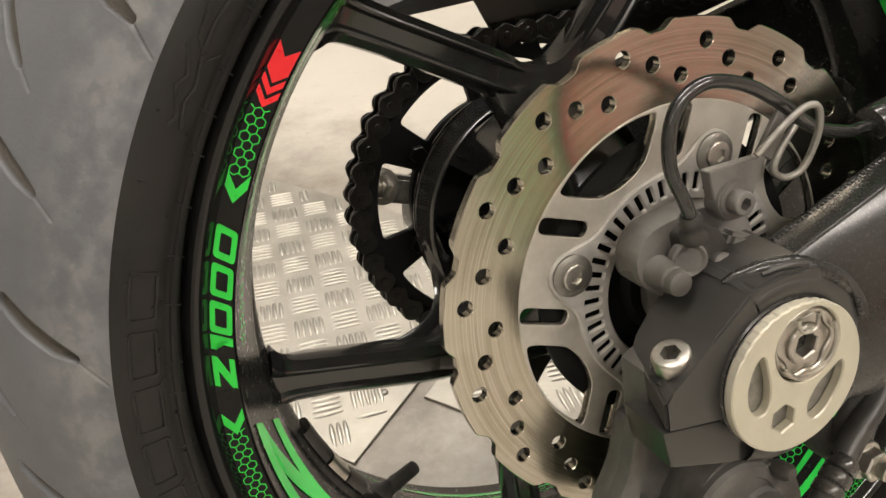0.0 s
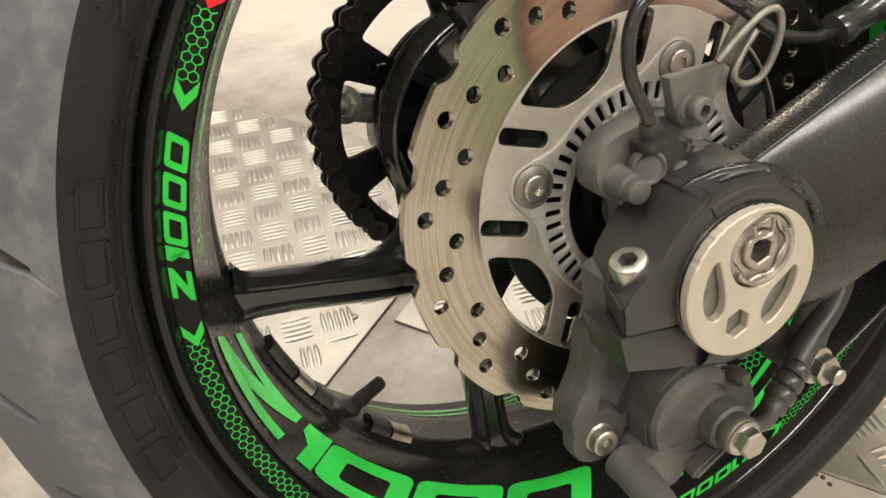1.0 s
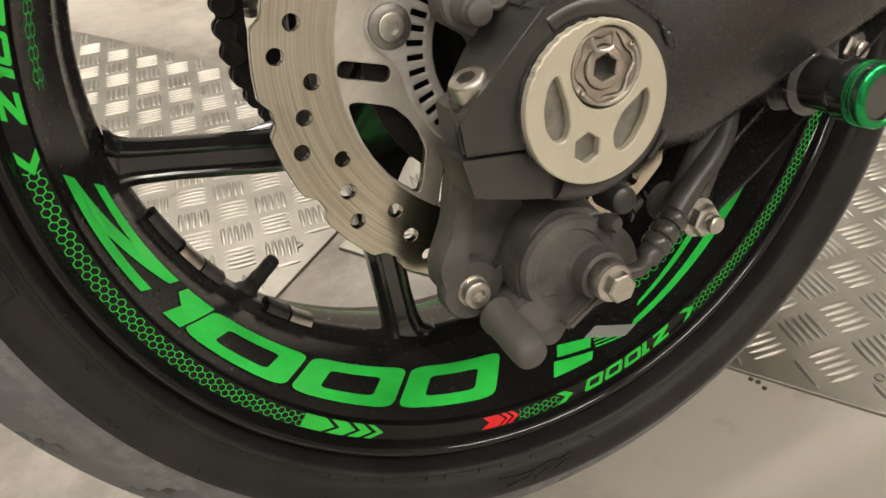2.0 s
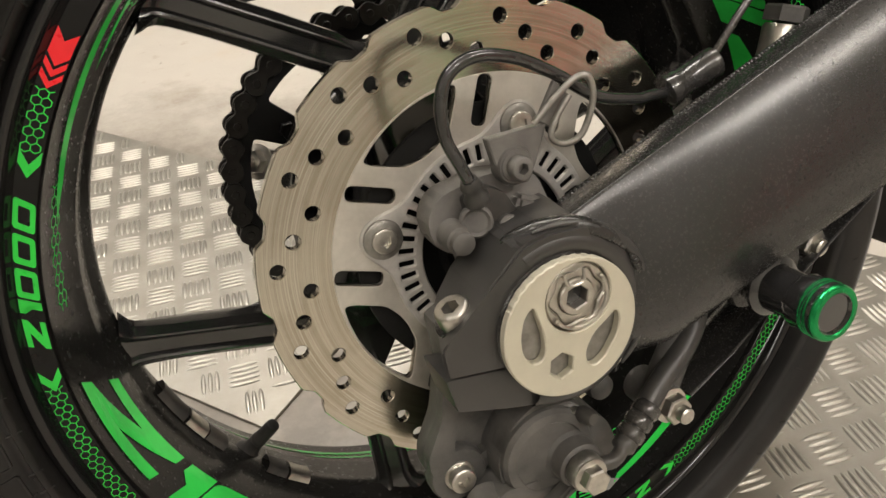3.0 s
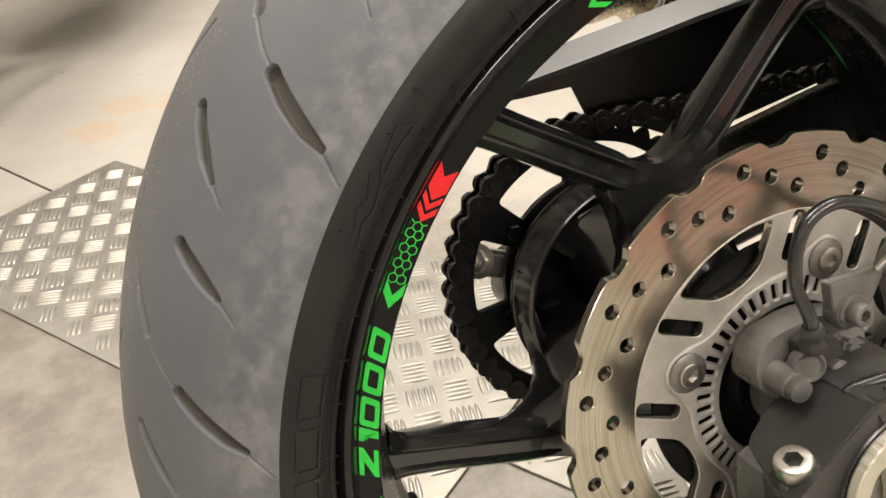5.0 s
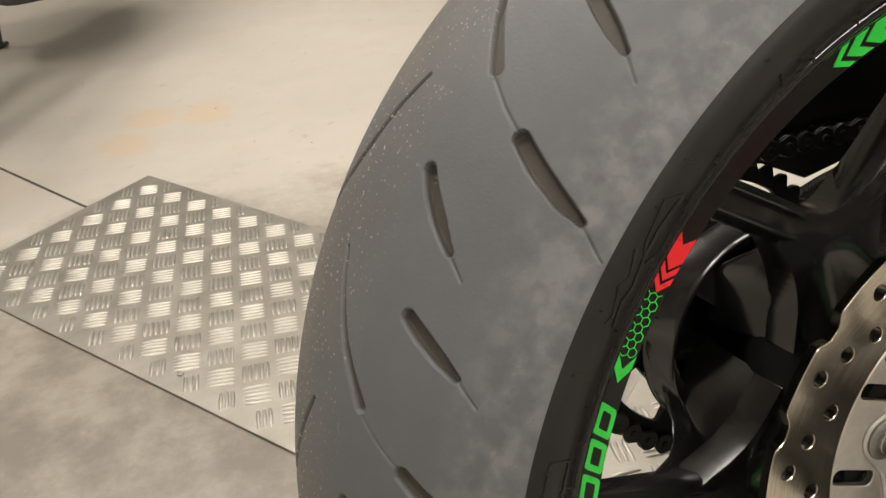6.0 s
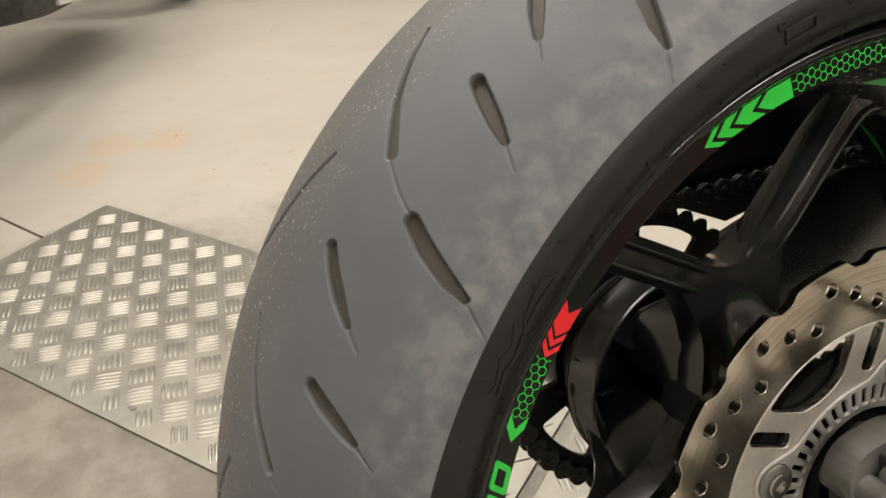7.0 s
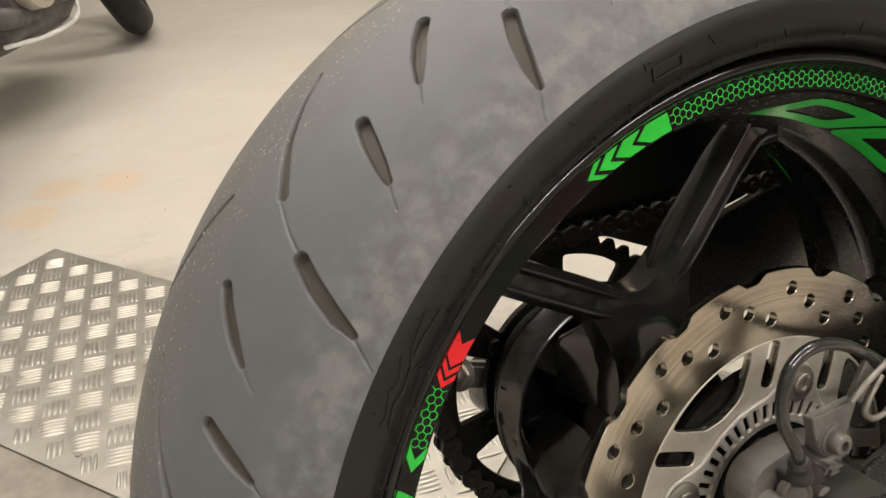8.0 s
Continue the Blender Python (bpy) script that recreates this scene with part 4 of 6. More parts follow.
def honeycomb(a0, a1, place, r0=R_IN, r1=R_OUT, size=0.0021, line=0.00045):
    """A net of thin hexagons between two angles."""
    bm = bmesh.new()
    rad = (r0 + r1) / 2
    length = radians(a1 - a0) * rad
    seen = set()
    step_s, step_t = 1.5 * size, math.sqrt(3) * size
    cols = int(length / step_s) + 1
    rows = int((r1 - r0) / step_t) + 2
    for i in range(cols):
        for j in range(-1, rows):
            cs, ct = i * step_s + size, (j + 0.5 * (i % 2)) * step_t + 0.25 * step_t
            for k in range(6):
                p = (cs + size * math.cos(math.pi * k / 3), ct + size * math.sin(math.pi * k / 3))
                q = (cs + size * math.cos(math.pi * (k + 1) / 3), ct + size * math.sin(math.pi * (k + 1) / 3))
                if min(p[1], q[1]) < -0.0001 or max(p[1], q[1]) > r1 - r0 + 0.0001 or max(p[0], q[0]) > length:
                    continue
                key = (round((p[0] + q[0]) * 2e4), round((p[1] + q[1]) * 2e4))
                if key in seen:
                    continue
                seen.add(key)
                d = Vector((q[0] - p[0], q[1] - p[1])).normalized()
                nx, ny = -d.y * line / 2, d.x * line / 2
                quad = [(p[0] + nx, p[1] + ny), (p[0] - nx, p[1] - ny), (q[0] - nx, q[1] - ny), (q[0] + nx, q[1] + ny)]
                bm.faces.new([bm.verts.new(place(a0 + math.degrees(s / rad), r0 + t)) for s, t in quad])
    return bm


def decal(name, bm, material, label):
    return part(name, bm, material, rim, label, smooth=0)


def decal_set(red, mark, arrows):
    """One run of stickers round a third of the rim; the angles at which its red arrow, its lettering and its arrows begin."""
    decal("red_arrow_decal", face_shape(chevron(red, 2.7, 1.2) + chevron(red + 3.15, 0.75, 1.2) + chevron(red + 4.4, 0.75, 1.2), on_face), RED_DECAL, "red arrow sticker")
    decal("honeycomb_decal", honeycomb(red + 6.4, mark - 4.6, on_face), GREEN_DECAL, "green honeycomb sticker")
    decal("chevron_decal", face_shape(chevron(mark - 5.2, 1.4), on_face), GREEN_DECAL, "green chevron sticker")
    decal("lettering_decal", face_shape(glyph_polys("Z1000", mark + 17.6, mark, R_IN, R_OUT), on_face), GREEN_DECAL, "green sticker with slanted square lettering")
    decal("chevron_decal", face_shape(chevron(mark + 20.2, 1.3), on_face), GREEN_DECAL, "green chevron sticker")
    decal("honeycomb_decal", honeycomb(mark + 22.6, arrows, on_face), GREEN_DECAL, "green honeycomb sticker")
    a = arrows
    shapes = []
    for long, gap in ((3.2, 0.85), (2.5, 0.85), (1.7, 0.85), (1.0, 0.7)):
        shapes += chevron(a, long, 1.7, flat=a == arrows)
        a += long + gap
    decal("arrow_decal", face_shape(shapes, on_face), GREEN_DECAL, "row of green arrow stickers")


decal_set(138.4, 156.6, 227.0)
decal_set(256.1, 274.6, 345.0)
decal_set(13.0, 31.2, 104.2)


# ---- large lettering inside the rim ----
def on_barrel(side):
    def place(a, v):
        r, y = 0.2114 + (0.2014 - 0.2114) * v, 0.0660 + (0.0366 - 0.0660) * v
        return pol(a, r - 0.0005, side * (y - 0.0003))
    return place


def barrel_shape(polys, place):
    bm = bmesh.new()
    for poly in polys:
        pts = []
        for i, (a, v) in enumerate(poly):
            b, s = poly[(i + 1) % len(poly)]
            n = max(1, int(abs(b - a) / 1.0))
            pts += [(a + (b - a) * k / n, v + (s - v) * k / n) for k in range(n)]
        bm.faces.new([bm.verts.new(place(a, v)) for a, v in pts])
    bmesh.ops.triangulate(bm, faces=bm.faces)
    return bm


for base in (2.4, 186.9):
    part("barrel_lettering", barrel_shape(glyph_polys("Z1000", base - 3.4, base + 76.2, 0.0, 1.0, slant=0.585, thick=0.28, one=0.36, fill=0.95), on_barrel(-1)), GREEN_BARREL, rim, "large green model lettering inside the rim", smooth=0)
# striped graphic between the two words
for b in (270.0, 90.0):
    stripes = [[(b + 17.0, 0.0), (b + 19.0, 0.12), (b + 40.0, 0.32), (b + 40.0, 0.14)], [(b + 40.0, 0.14), (b + 40.0, 0.32), (b + 54.0, 0.44), (b + 66.0, 0.46), (b + 71.0, 0.34), (b + 68.0, 0.28), (b + 55.0, 0.20)],
               [(b + 21.0, 0.30), (b + 22.0, 0.38), (b + 36.0, 0.60), (b + 36.0, 0.48)], [(b + 36.0, 0.48), (b + 36.0, 0.60), (b + 48.0, 0.74), (b + 52.0, 0.70)]]
    if b > 180:
        stripes += [[(b + 0.8, -0.08), (b + 2.6, 0.26), (b + 9.5, 0.06), (b + 8.4, -0.10)], [(b + 3.6, 0.32), (b + 5.0, 0.58), (b + 11.0, 0.36), (b + 9.6, 0.16)]]
    for k in range(4 if b > 180 else 0):
        stripes.append([(b + 10.2 + 0.3 * k, 0.10 + 0.07 * k), (b + 10.4 + 0.3 * k, 0.125 + 0.07 * k), (b + 15.2 + 0.3 * k, 0.0 + 0.07 * k), (b + 15.0 + 0.3 * k, -0.03 + 0.07 * k)])
    part("barrel_stripes", barrel_shape(stripes, on_barrel(-1)), GREEN_BARREL, rim, "green striped sticker inside the rim", smooth=0)
    part("grey_stripe", barrel_shape([[(b + 9.8, 0.42), (b + 13.0, 0.52), (b + 18.6, 0.0), (b + 15.6, -0.06)]], on_barrel(-1)), GREY_FILM, rim, "grey stripe sticker inside the rim", smooth=0)

    def on_mesh(a, r):
        return on_barrel(-1)(a, (r - 0.2) / 0.037)

    part("barrel_net", honeycomb(b + 20.0, b + 44.0, on_mesh, 0.2222, 0.2350, 0.0030, 0.0007), GREEN_BARREL, rim, "green net sticker inside the rim", smooth=0)
    part("barrel_net", honeycomb(b + 66.0, b + 82.0, on_mesh, 0.2030, 0.2170, 0.0030, 0.0007), GREEN_BARREL, rim, "green net sticker inside the rim", smooth=0)
    # the same stickers on the far half of the barrel, where it shows past the raised ring
    part("far_stripes", barrel_shape([[(a, v) for a, v in poly] for poly in stripes[:4]], lambda a, v, b=b: on_barrel(1)(2 * b + 16 - a, v)), GREEN_BARREL, rim, "green striped sticker inside the rim", smooth=0)

    def on_far_mesh(a, r):
        return on_barrel(1)(a, (r - 0.2) / 0.037)

    part("far_net", honeycomb(b - 32.0, b + 2.0, on_far_mesh, 0.2030, 0.2250, 0.0030, 0.0007), GREEN_BARREL, rim, "green net sticker inside the rim", smooth=0)

# ---- rear brake disc ----
DISC_Y, BOLT_A = -0.0753, 160.0


def disc_outline():
    pts = []
    for i in range(480):
        a = 360 * i / 480
        k = ((a - 148.6 + 11.25) % 22.5) - 11.25
        e = abs(k)
        r = 0.1252 if e < 6.6 else 0.1252 - 0.0042 * (0.5 - 0.5 * math.cos(min(1, (e - 6.6) / 3.4) * math.pi))
        pts.append((r * math.cos(radians(a)), r * math.sin(radians(a))))
    return pts


def turned(points, a):
    c, s = math.cos(radians(a)), math.sin(radians(a))
    return [(x * c - z * s, x * s + z * c) for x, z in points]


def slot(u0, u1, v, w):
    return round_poly([(u0, v - w / 2), (u1, v - w / 2), (u1, v + w / 2), (u0, v + w / 2)], w * 0.48, 5)


holes = []
for k in range(16):
    for base, r in ((146.9, 0.1148), (139.4, 0.1075), (131.3, 0.1000)):
        a = base + 22.5 * k
        holes.append(circle(r * math.cos(radians(a)), r * math.sin(radians(a)), 0.0037, 20))
openings = []
for k in range(4):
    a = BOLT_A + 90 * k
    for v in (-0.0214, 0.0214):
        openings.append(turned(slot(0.0595, 0.0852, v, 0.0080), a))
    w = []
    for d, r in ((-20, 0.0866), (-14, 0.0872), (-7, 0.0876), (0, 0.0877), (7, 0.0876), (14, 0.0872), (20, 0.0866), (19.2, 0.0815), (12.2, 0.0668), (4, 0.0630), (-4, 0.0630), (-12.2, 0.0668), (-19.2, 0.0815)):
        w.append((r * math.cos(radians(45 + d)), r * math.sin(radians(45 + d))))
    openings.append(turned(round_poly(w, 0.003, 3), a))
disc = part("brake_disc", plate([disc_outline()] + holes + openings + [circle(0, 0, 0.0565, 64)], DISC_Y, 0.0052, 0.00035), DISC_STEEL, bike, "wavy drilled steel rear brake disc")
# the matt inner part of the disc and its toothed speed ring
part("disc_bell", plate([circle(0, 0, 0.0886, 160)] + openings + [circle(0, 0, 0.0562, 64)], DISC_Y - 0.0005, 0.004, 0.0004), CARRIER, disc, "dull grey inner part of the disc")


def ring_outline():
    pts = []
    for i in range(360):
        d = ((i - BOLT_A + 45) % 90) - 45
        s = abs(d)
        bump = math.exp(-(s / 13.0) ** 2.4)
        r = 0.0580 + 0.0172 * bump
        pts.append((r * math.cos(radians(i)), r * math.sin(radians(i))))
    return pts


teeth = []
for k in range(48):
    teeth.append(turned(round_poly([(0.0462, -0.0014), (0.0545, -0.0014), (0.0545, 0.0014), (0.0462, 0.0014)], 0.0004, 1), 7.5 * k + 159.4))
part("speed_ring", plate([ring_outline()] + teeth + [circle(0, 0, 0.0415, 64)], DISC_Y - 0.0024, 0.0026, 0.0009), DULL_CAST, disc, "slotted aluminium speed sensor ring")
for k in range(4):
    p = pol(BOLT_A + 90 * k, 0.0636, DISC_Y - 0.0024)
    bolt = socket_bolt(disc, p + Vector((0, -0.0014, 0)), (0, -1, 0), 0.0064, 0.0026, label="zinc flanged bolt")
    part("flange", lathe([(0.0104, 0), (0.0102, 0.0010), (0.0086, 0.0019), (0.0060, 0.0021)], p, (0, -1, 0), 32), DULL_STEEL, bolt)

# ---- sprocket and chain ----
SPR_Y, PITCH_R, TEETH = 0.122, 0.1062, 42
pts = []
for i in range(TEETH * 8):
    k = (i % 8) / 8
    r = PITCH_R + 0.0034 * math.cos(2 * math.pi * k) - 0.0015
    a = 2 * math.pi * i / (TEETH * 8)
    pts.append((r * math.cos(a), r * math.sin(a)))
windows = [sector(170.5 - 17 + 51.43 * k, 170.5 + 17 + 51.43 * k, 0.0690, 0.0928, 0.010) for k in range(7)]
sprocket = part("sprocket", plate([pts] + windows + [circle(0, 0, 0.035, 48)], SPR_Y - 0.003, 0.006, 0.0006), SPROCKET_BLACK, bike, "black rear sprocket with kidney windows")
part("sprocket_carrier", revolve([(0.030, 0.090), (0.062, 0.090), (0.065, 0.095), (0.0645, 0.116), (0.040, 0.118)], 72), SPROCKET_BLACK, sprocket)
for k in range(7):
    hex_head(sprocket, pol(144.8 + 51.43 * k, 0.0720, SPR_Y - 0.003), (0, -1, 0), 0.0062, 0.006, "sprocket_nut", material=CHAIN_BLACK)

chain = new("chain")
chain.parent = bike
chain["label"] = "oily black drive chain"
LINK = 0.015875


def link_plate(y, thick, wide):
    """A figure-of-eight side plate."""
    out = []
    for end in (-1, 1):
        for i in range(9):
            a = (math.pi / 2 if end < 0 else -math.pi / 2) + math.pi * i / 8
            out.append((end * LINK / 2 + wide * math.cos(a), wide * math.sin(a)))
        out.append((0.0, (-1 if end < 0 else 1) * wide * 0.52))
    return prism(out, y, y + thick, 0.0004, 1)


def link_mesh(outer):
    bm = bmesh.new()
    shapes = []
    for side in (-1, 1):
        off = 0.0075 if outer else 0.0052
        shapes.append(link_plate(side * off - 0.0011, 0.0022, 0.0080))
    for end in (-1, 1):
        shapes.append(rod((end * LINK / 2, -0.0095 if outer else -0.005, 0), (end * LINK / 2, 0.0095 if outer else 0.005, 0), 0.0029 if outer else 0.0050, segs=12, bevel=0.0005))
    for s in shapes:
        me = bpy.data.meshes.new("tmp")
        s.to_mesh(me)
        s.free()
        bm.from_mesh(me)
        bpy.data.meshes.remove(me)
    return mesh_of(bm, 40)


LINKS = [link_mesh(True), link_mesh(False)]
for me in LINKS:
    me.materials.append(CHAIN_BLACK)
# pins run round the sprocket, and on to the front of the bike above and below it
pins = []
step = 360 / TEETH
a_top, a_low = 90.0, 284.0
for i in range(18, 0, -1):
    p = pol(a_top, PITCH_R, SPR_Y)
    d = Vector((math.sin(radians(a_top)), 0, -math.cos(radians(a_top))))
    pins.append(p + d * LINK * i)
a = a_top
while a < a_low:
    pins.append(pol(a, PITCH_R, SPR_Y))
    a += step
last, d = pins[-1], Vector((-math.sin(radians(a - step)), 0, math.cos(radians(a - step))))
for i in range(1, 19):
    pins.append(last + d * LINK * i)
for i, (p, q) in enumerate(zip(pins, pins[1:])):
    ob = new("chain_link", LINKS[i % 2])
    ob.parent = chain
    v = q - p
    ob.matrix_local = Matrix.Translation((p + q) / 2) @ Matrix.Rotation(-math.atan2(v.z, v.x), 4, "Y")

# ---- right swingarm with its axle clamp ----
def beam_section(x, zt, zb, yo=-0.1585, yi=-0.113, ye=-0.137):
    """The arm's section: a level ledge along its top, a crisp edge at ye, then a face that rolls over to upright."""
    h = zt - zb
    k = min(1.0, h / 0.10)
    d = ye - yo
    return [Vector((x, y, z)) for y, z in ((yi, zt - 0.010), (yi - 0.002, zt - 0.004), (yi - 0.007, zt - 0.0008), (yi - 0.011, zt), (ye + 0.0008, zt + 0.0003), (ye, zt), (ye - 0.0008, zt - 0.0009),
                                            (ye - 0.30 * d, zt - 0.0084 * k), (ye - 0.54 * d, zt - 0.0190 * k), (ye - 0.73 * d, zt - 0.0300 * k), (ye - 0.87 * d, zt - 0.0410 * k), (ye - 0.96 * d, zt - 0.0505 * k), (yo, zt - 0.060 * k),
                                            (yo, zb + 0.24 * h), (yo + 0.004, zb + 0.12 * h), (yo + 0.011, zb + 0.035 * h), (yo + 0.019, zb), (yi - 0.006, zb), (yi, zb + 0.006))]


swing = part("swingarm", loft([beam_section(-0.008, 0.0225, -0.040, -0.1440), beam_section(0.004, 0.0272, -0.046, -0.1458), beam_section(0.030, 0.0362, -0.0545, -0.1495), beam_section(0.055, 0.0448, -0.0545, -0.1540), beam_section(0.10, 0.0602, -0.0390, -0.1580),
                               beam_section(0.15, 0.0775, -0.0235), beam_section(0.21, 0.0982, -0.0075), beam_section(0.30, 0.129, 0.016), beam_section(0.42, 0.170, 0.048)]), SATIN_BLACK, bike,
             "satin black aluminium swingarm", smooth=32)
# the weld along its inner top edge, a row of overlapping beads
bead = bmesh.new()
for i in range(170):
    x = 0.016 + 0.0022 * i
    bmesh.ops.create_icosphere(bead, subdivisions=1, radius=0.0019, matrix=Matrix.Translation((x, -0.1215, 0.0262 + 0.342 * x - 0.0006)) @ Matrix.Rotation(radians(-19), 4, "Y") @ Matrix.Diagonal((0.9, 1.0, 0.5, 1)))
part("weld_bead", bead, SATIN_BLACK, swing, smooth=70)
PX, PZ = -0.0045, -0.0140
# round housing of the eccentric adjuster, split clamp below and behind it
ring = revolve([(0.0340, 0.0), (0.0340, -0.0432), (0.0352, -0.0440), (0.0392, -0.0438), (0.0428, -0.0420), (0.0445, -0.0385), (0.0450, -0.034), (0.0450, 0.0)], 72, -118, 113, closed=True)
part("clamp_ring", ring, CLAMP_BLACK, swing).location = (PX, -0.1062, PZ)
part("clamp_floor", rod((PX, -0.104, PZ), (PX, -0.1500, PZ), 0.0338, segs=48), SATIN_BLACK, swing)
upper = [(-0.0640, -0.0210), (-0.0645, -0.0070), (-0.0600, -0.0035), (-0.0414, 0.0112), (-0.0200, 0.0286), (-0.0060, 0.0310), (0.014, 0.0290), (0.020, 0.0), (-0.0120, -0.0265), (-0.0330, -0.0265)]
lower = [(-0.0640, -0.0228), (-0.0330, -0.0285), (-0.0120, -0.0285), (0.020, -0.030), (0.012, -0.0560), (-0.0080, -0.0580), (-0.0380, -0.0490), (-0.0610, -0.0410)]
inner = [(-0.0480, -0.0210), (-0.0500, -0.0070), (-0.0470, -0.0015), (-0.0380, 0.0098), (-0.0185, 0.0290), (-0.0040, 0.0322), (0.0140, 0.0330), (0.020, 0.0), (-0.0120, -0.0265), (-0.0330, -0.0265)]
solid = loft([[Vector((x, -0.1492, z)) for x, z in upper], [Vector((x, -0.1060, z)) for x, z in inner]])
bmesh.ops.bevel(solid, geom=solid.edges[:], offset=0.0014, segments=2, affect="EDGES", clamp_overlap=True)
part("clamp_upper", solid, CLAMP_BLACK, swing, smooth=30)
part("clamp_lower", prism(lower, -0.1462, -0.118, 0.0016, 2), CLAMP_BLACK, swing, smooth=30)
part("clamp_core", prism([(-0.0560, -0.0400), (-0.0560, -0.0080), (-0.0380, -0.0010), (-0.0100, 0.0160), (0.018, 0.020), (0.020, -0.05), (-0.02, -0.050)], -0.1250, -0.106, 0.002, 2), CAST_BLACK, swing, smooth=30)
socket_bolt(swing, (-0.0500, -0.1370, -0.0012), (-0.34, -0.14, 1), 0.0082, 0.0090, "pinch_bolt", label="bare steel socket-head pinch bolt")
part("pinch_seat", lathe([(0.0108, 0), (0.0108, 0.0010), (0.0098, 0.0016)], (-0.0498, -0.1368, -0.0018), (-0.34, -0.14, 1)), SATIN_BLACK, swing)
# rounded lip where the housing meets the arm
part("housing_lip", tube([(PX + 0.0458 * math.cos(radians(a)), -0.1450 - 0.0026 * math.cos(radians(a)), PZ + 0.0458 * math.sin(radians(a))) for a in range(-50, 101, 10)], 0.0026, 14, 4, taper=lambda t: 0.25 + 0.75 * math.sin(math.pi * t) ** 0.6 if 0 < t < 1 else 0.25), CLAMP_BLACK, swing, smooth=70)
# rippled weld over the housing, where the arm is joined to it
for a0, a1, y0, y1, wide in ((114, 34, -0.1330, -0.1474, 0.0046), (30, 12, -0.1485, -0.1480, 0.0026)):
    run = [(PX + 0.0440 * math.cos(radians(a0 + (a1 - a0) * k / 11)), y0 + (y1 - y0) * math.sin(math.pi / 2 * k / 11) + 0.0004 * math.sin(2.7 * k), PZ + 0.0440 * math.sin(radians(a0 + (a1 - a0) * k / 11))) for k in range(12)]
    part("weld_bead", tube(run, wide, 16, 9, taper=lambda t: (0.25 + 0.75 * math.sin(math.pi * min(1, max(0, t))) ** 0.7) * (1 + 0.012 * math.sin(95 * t))), SATIN_BLACK, swing, smooth=70)

# ---- pale adjuster plate with axle end ----
outline = []
for i in range(360):
    a = radians(i)
    notch = 0.0004 if 60 < i < 150 and (i % 9) < 4 else 0.0
    r = 0.0338 - notch
    outline.append((PX + r * math.cos(a), PZ + r * math.sin(a)))
AX, AZ = 0.0004, -0.0002
cres_l = round_poly([(-0.0218, 0.0035), (-0.0268, -0.0010), (-0.0298, -0.0100), (-0.0298, -0.0185), (-0.0262, -0.0245), (-0.0215, -0.0250), (-0.0188, -0.0205), (-0.0185, -0.0125)], 0.003, 3)
cres_r = round_poly([(0.0195, -0.0125), (0.0135, -0.0165), (0.0065, -0.0205), (0.0012, -0.0280), (0.0012, -0.0345), (0.0050, -0.0375), (0.0110, -0.0345), (0.0178, -0.0260), (0.0205, -0.0180)], 0.003, 3)
hexa = circle(-0.0118, -0.0308, 0.0066, 6, 20)
adjuster = part("axle_adjuster_plate", plate([outline, circle(AX, AZ, 0.0166, 56), cres_l, cres_r, hexa], -0.1562, 0.0048, 0.0006), PLATE, bike, "ivory anodised axle adjuster plate")
part("recess", plate([circle(PX, PZ, 0.0330, 56), circle(AX, AZ, 0.0124, 40)], -0.1515, 0.001, 0.0002), DULL_STEEL, adjuster)
scallop = [(AX + (0.0130 + 0.0010 * math.cos(radians(6 * i))) * math.cos(radians(i)), AZ + (0.0130 + 0.0010 * math.cos(radians(6 * i))) * math.sin(radians(i))) for i in range(0, 360, 4)]
axle = part("axle_end", plate([circle(AX, AZ, 0.0160, 56), scallop], -0.1548, 0.0034, 0.0007), STEEL, adjuster, "steel axle end with hexagon socket")
part("axle_socket", plate([scallop, circle(AX, AZ, 0.0086, 40)], -0.1536, 0.003, 0.0008), STEEL, axle)
part("axle_hexagon", plate([circle(AX, AZ, 0.0088, 40), circle(AX, AZ, 0.0058, 6, 15)], -0.1556, 0.007, 0.0006), STEEL, axle)
part("axle_bore", rod((AX, -0.1425, AZ), (AX, -0.1480, AZ), 0.0090), DULL_STEEL, axle)
part("retaining_clip", tube([pol(a, 0.0142, -0.1570) + Vector((AX, 0, AZ)) for a in range(-150, 45, 15)], 0.0010, 8, 4), STEEL, axle)
part("retaining_clip", tube([(AX - 0.0065, -0.1572, AZ + 0.0140), (AX - 0.0050, -0.1578, AZ + 0.0085), (AX + 0.0020, -0.1578, AZ + 0.0080), (AX + 0.0035, -0.1575, AZ + 0.0140)], 0.0009, 8, 6), STEEL, axle)

# ---- caliper bracket, speed sensor and cable ----
bracket = part("caliper_bracket", prism(round_poly([(-0.046, 0.036), (-0.038, 0.046), (-0.012, 0.050), (0.012, 0.044), (0.020, 0.020), (0.020, -0.020), (0.0, -0.040), (-0.030, -0.064), (-0.044, -0.060), (-0.040, -0.034), (-0.030, -0.010), (-0.030, 0.012), (-0.044, 0.022)], 0.006, 3), -0.108, -0.092, 0.002, 2), SENSOR_GREY, bike, "dark cast caliper bracket", smooth=35)
part("bracket_hub", rod((0, -0.076, 0), (0, -0.112, 0), 0.024, segs=48, bevel=0.002), SENSOR_GREY, bracket)
part("bracket_arm", prism(round_poly([(-0.0534, -0.044), (-0.0595, -0.0676), (-0.0706, -0.0871), (-0.0714, -0.0982), (-0.0645, -0.1096), (-0.0517, -0.1169), (-0.0417, -0.1057), (-0.0335, -0.099), (-0.0179, -0.0773), (-0.0220, -0.060), (-0.030, -0.044)], 0.004, 3), -0.1050, -0.094, 0.002, 2), CAST_BLACK, bracket, smooth=35)
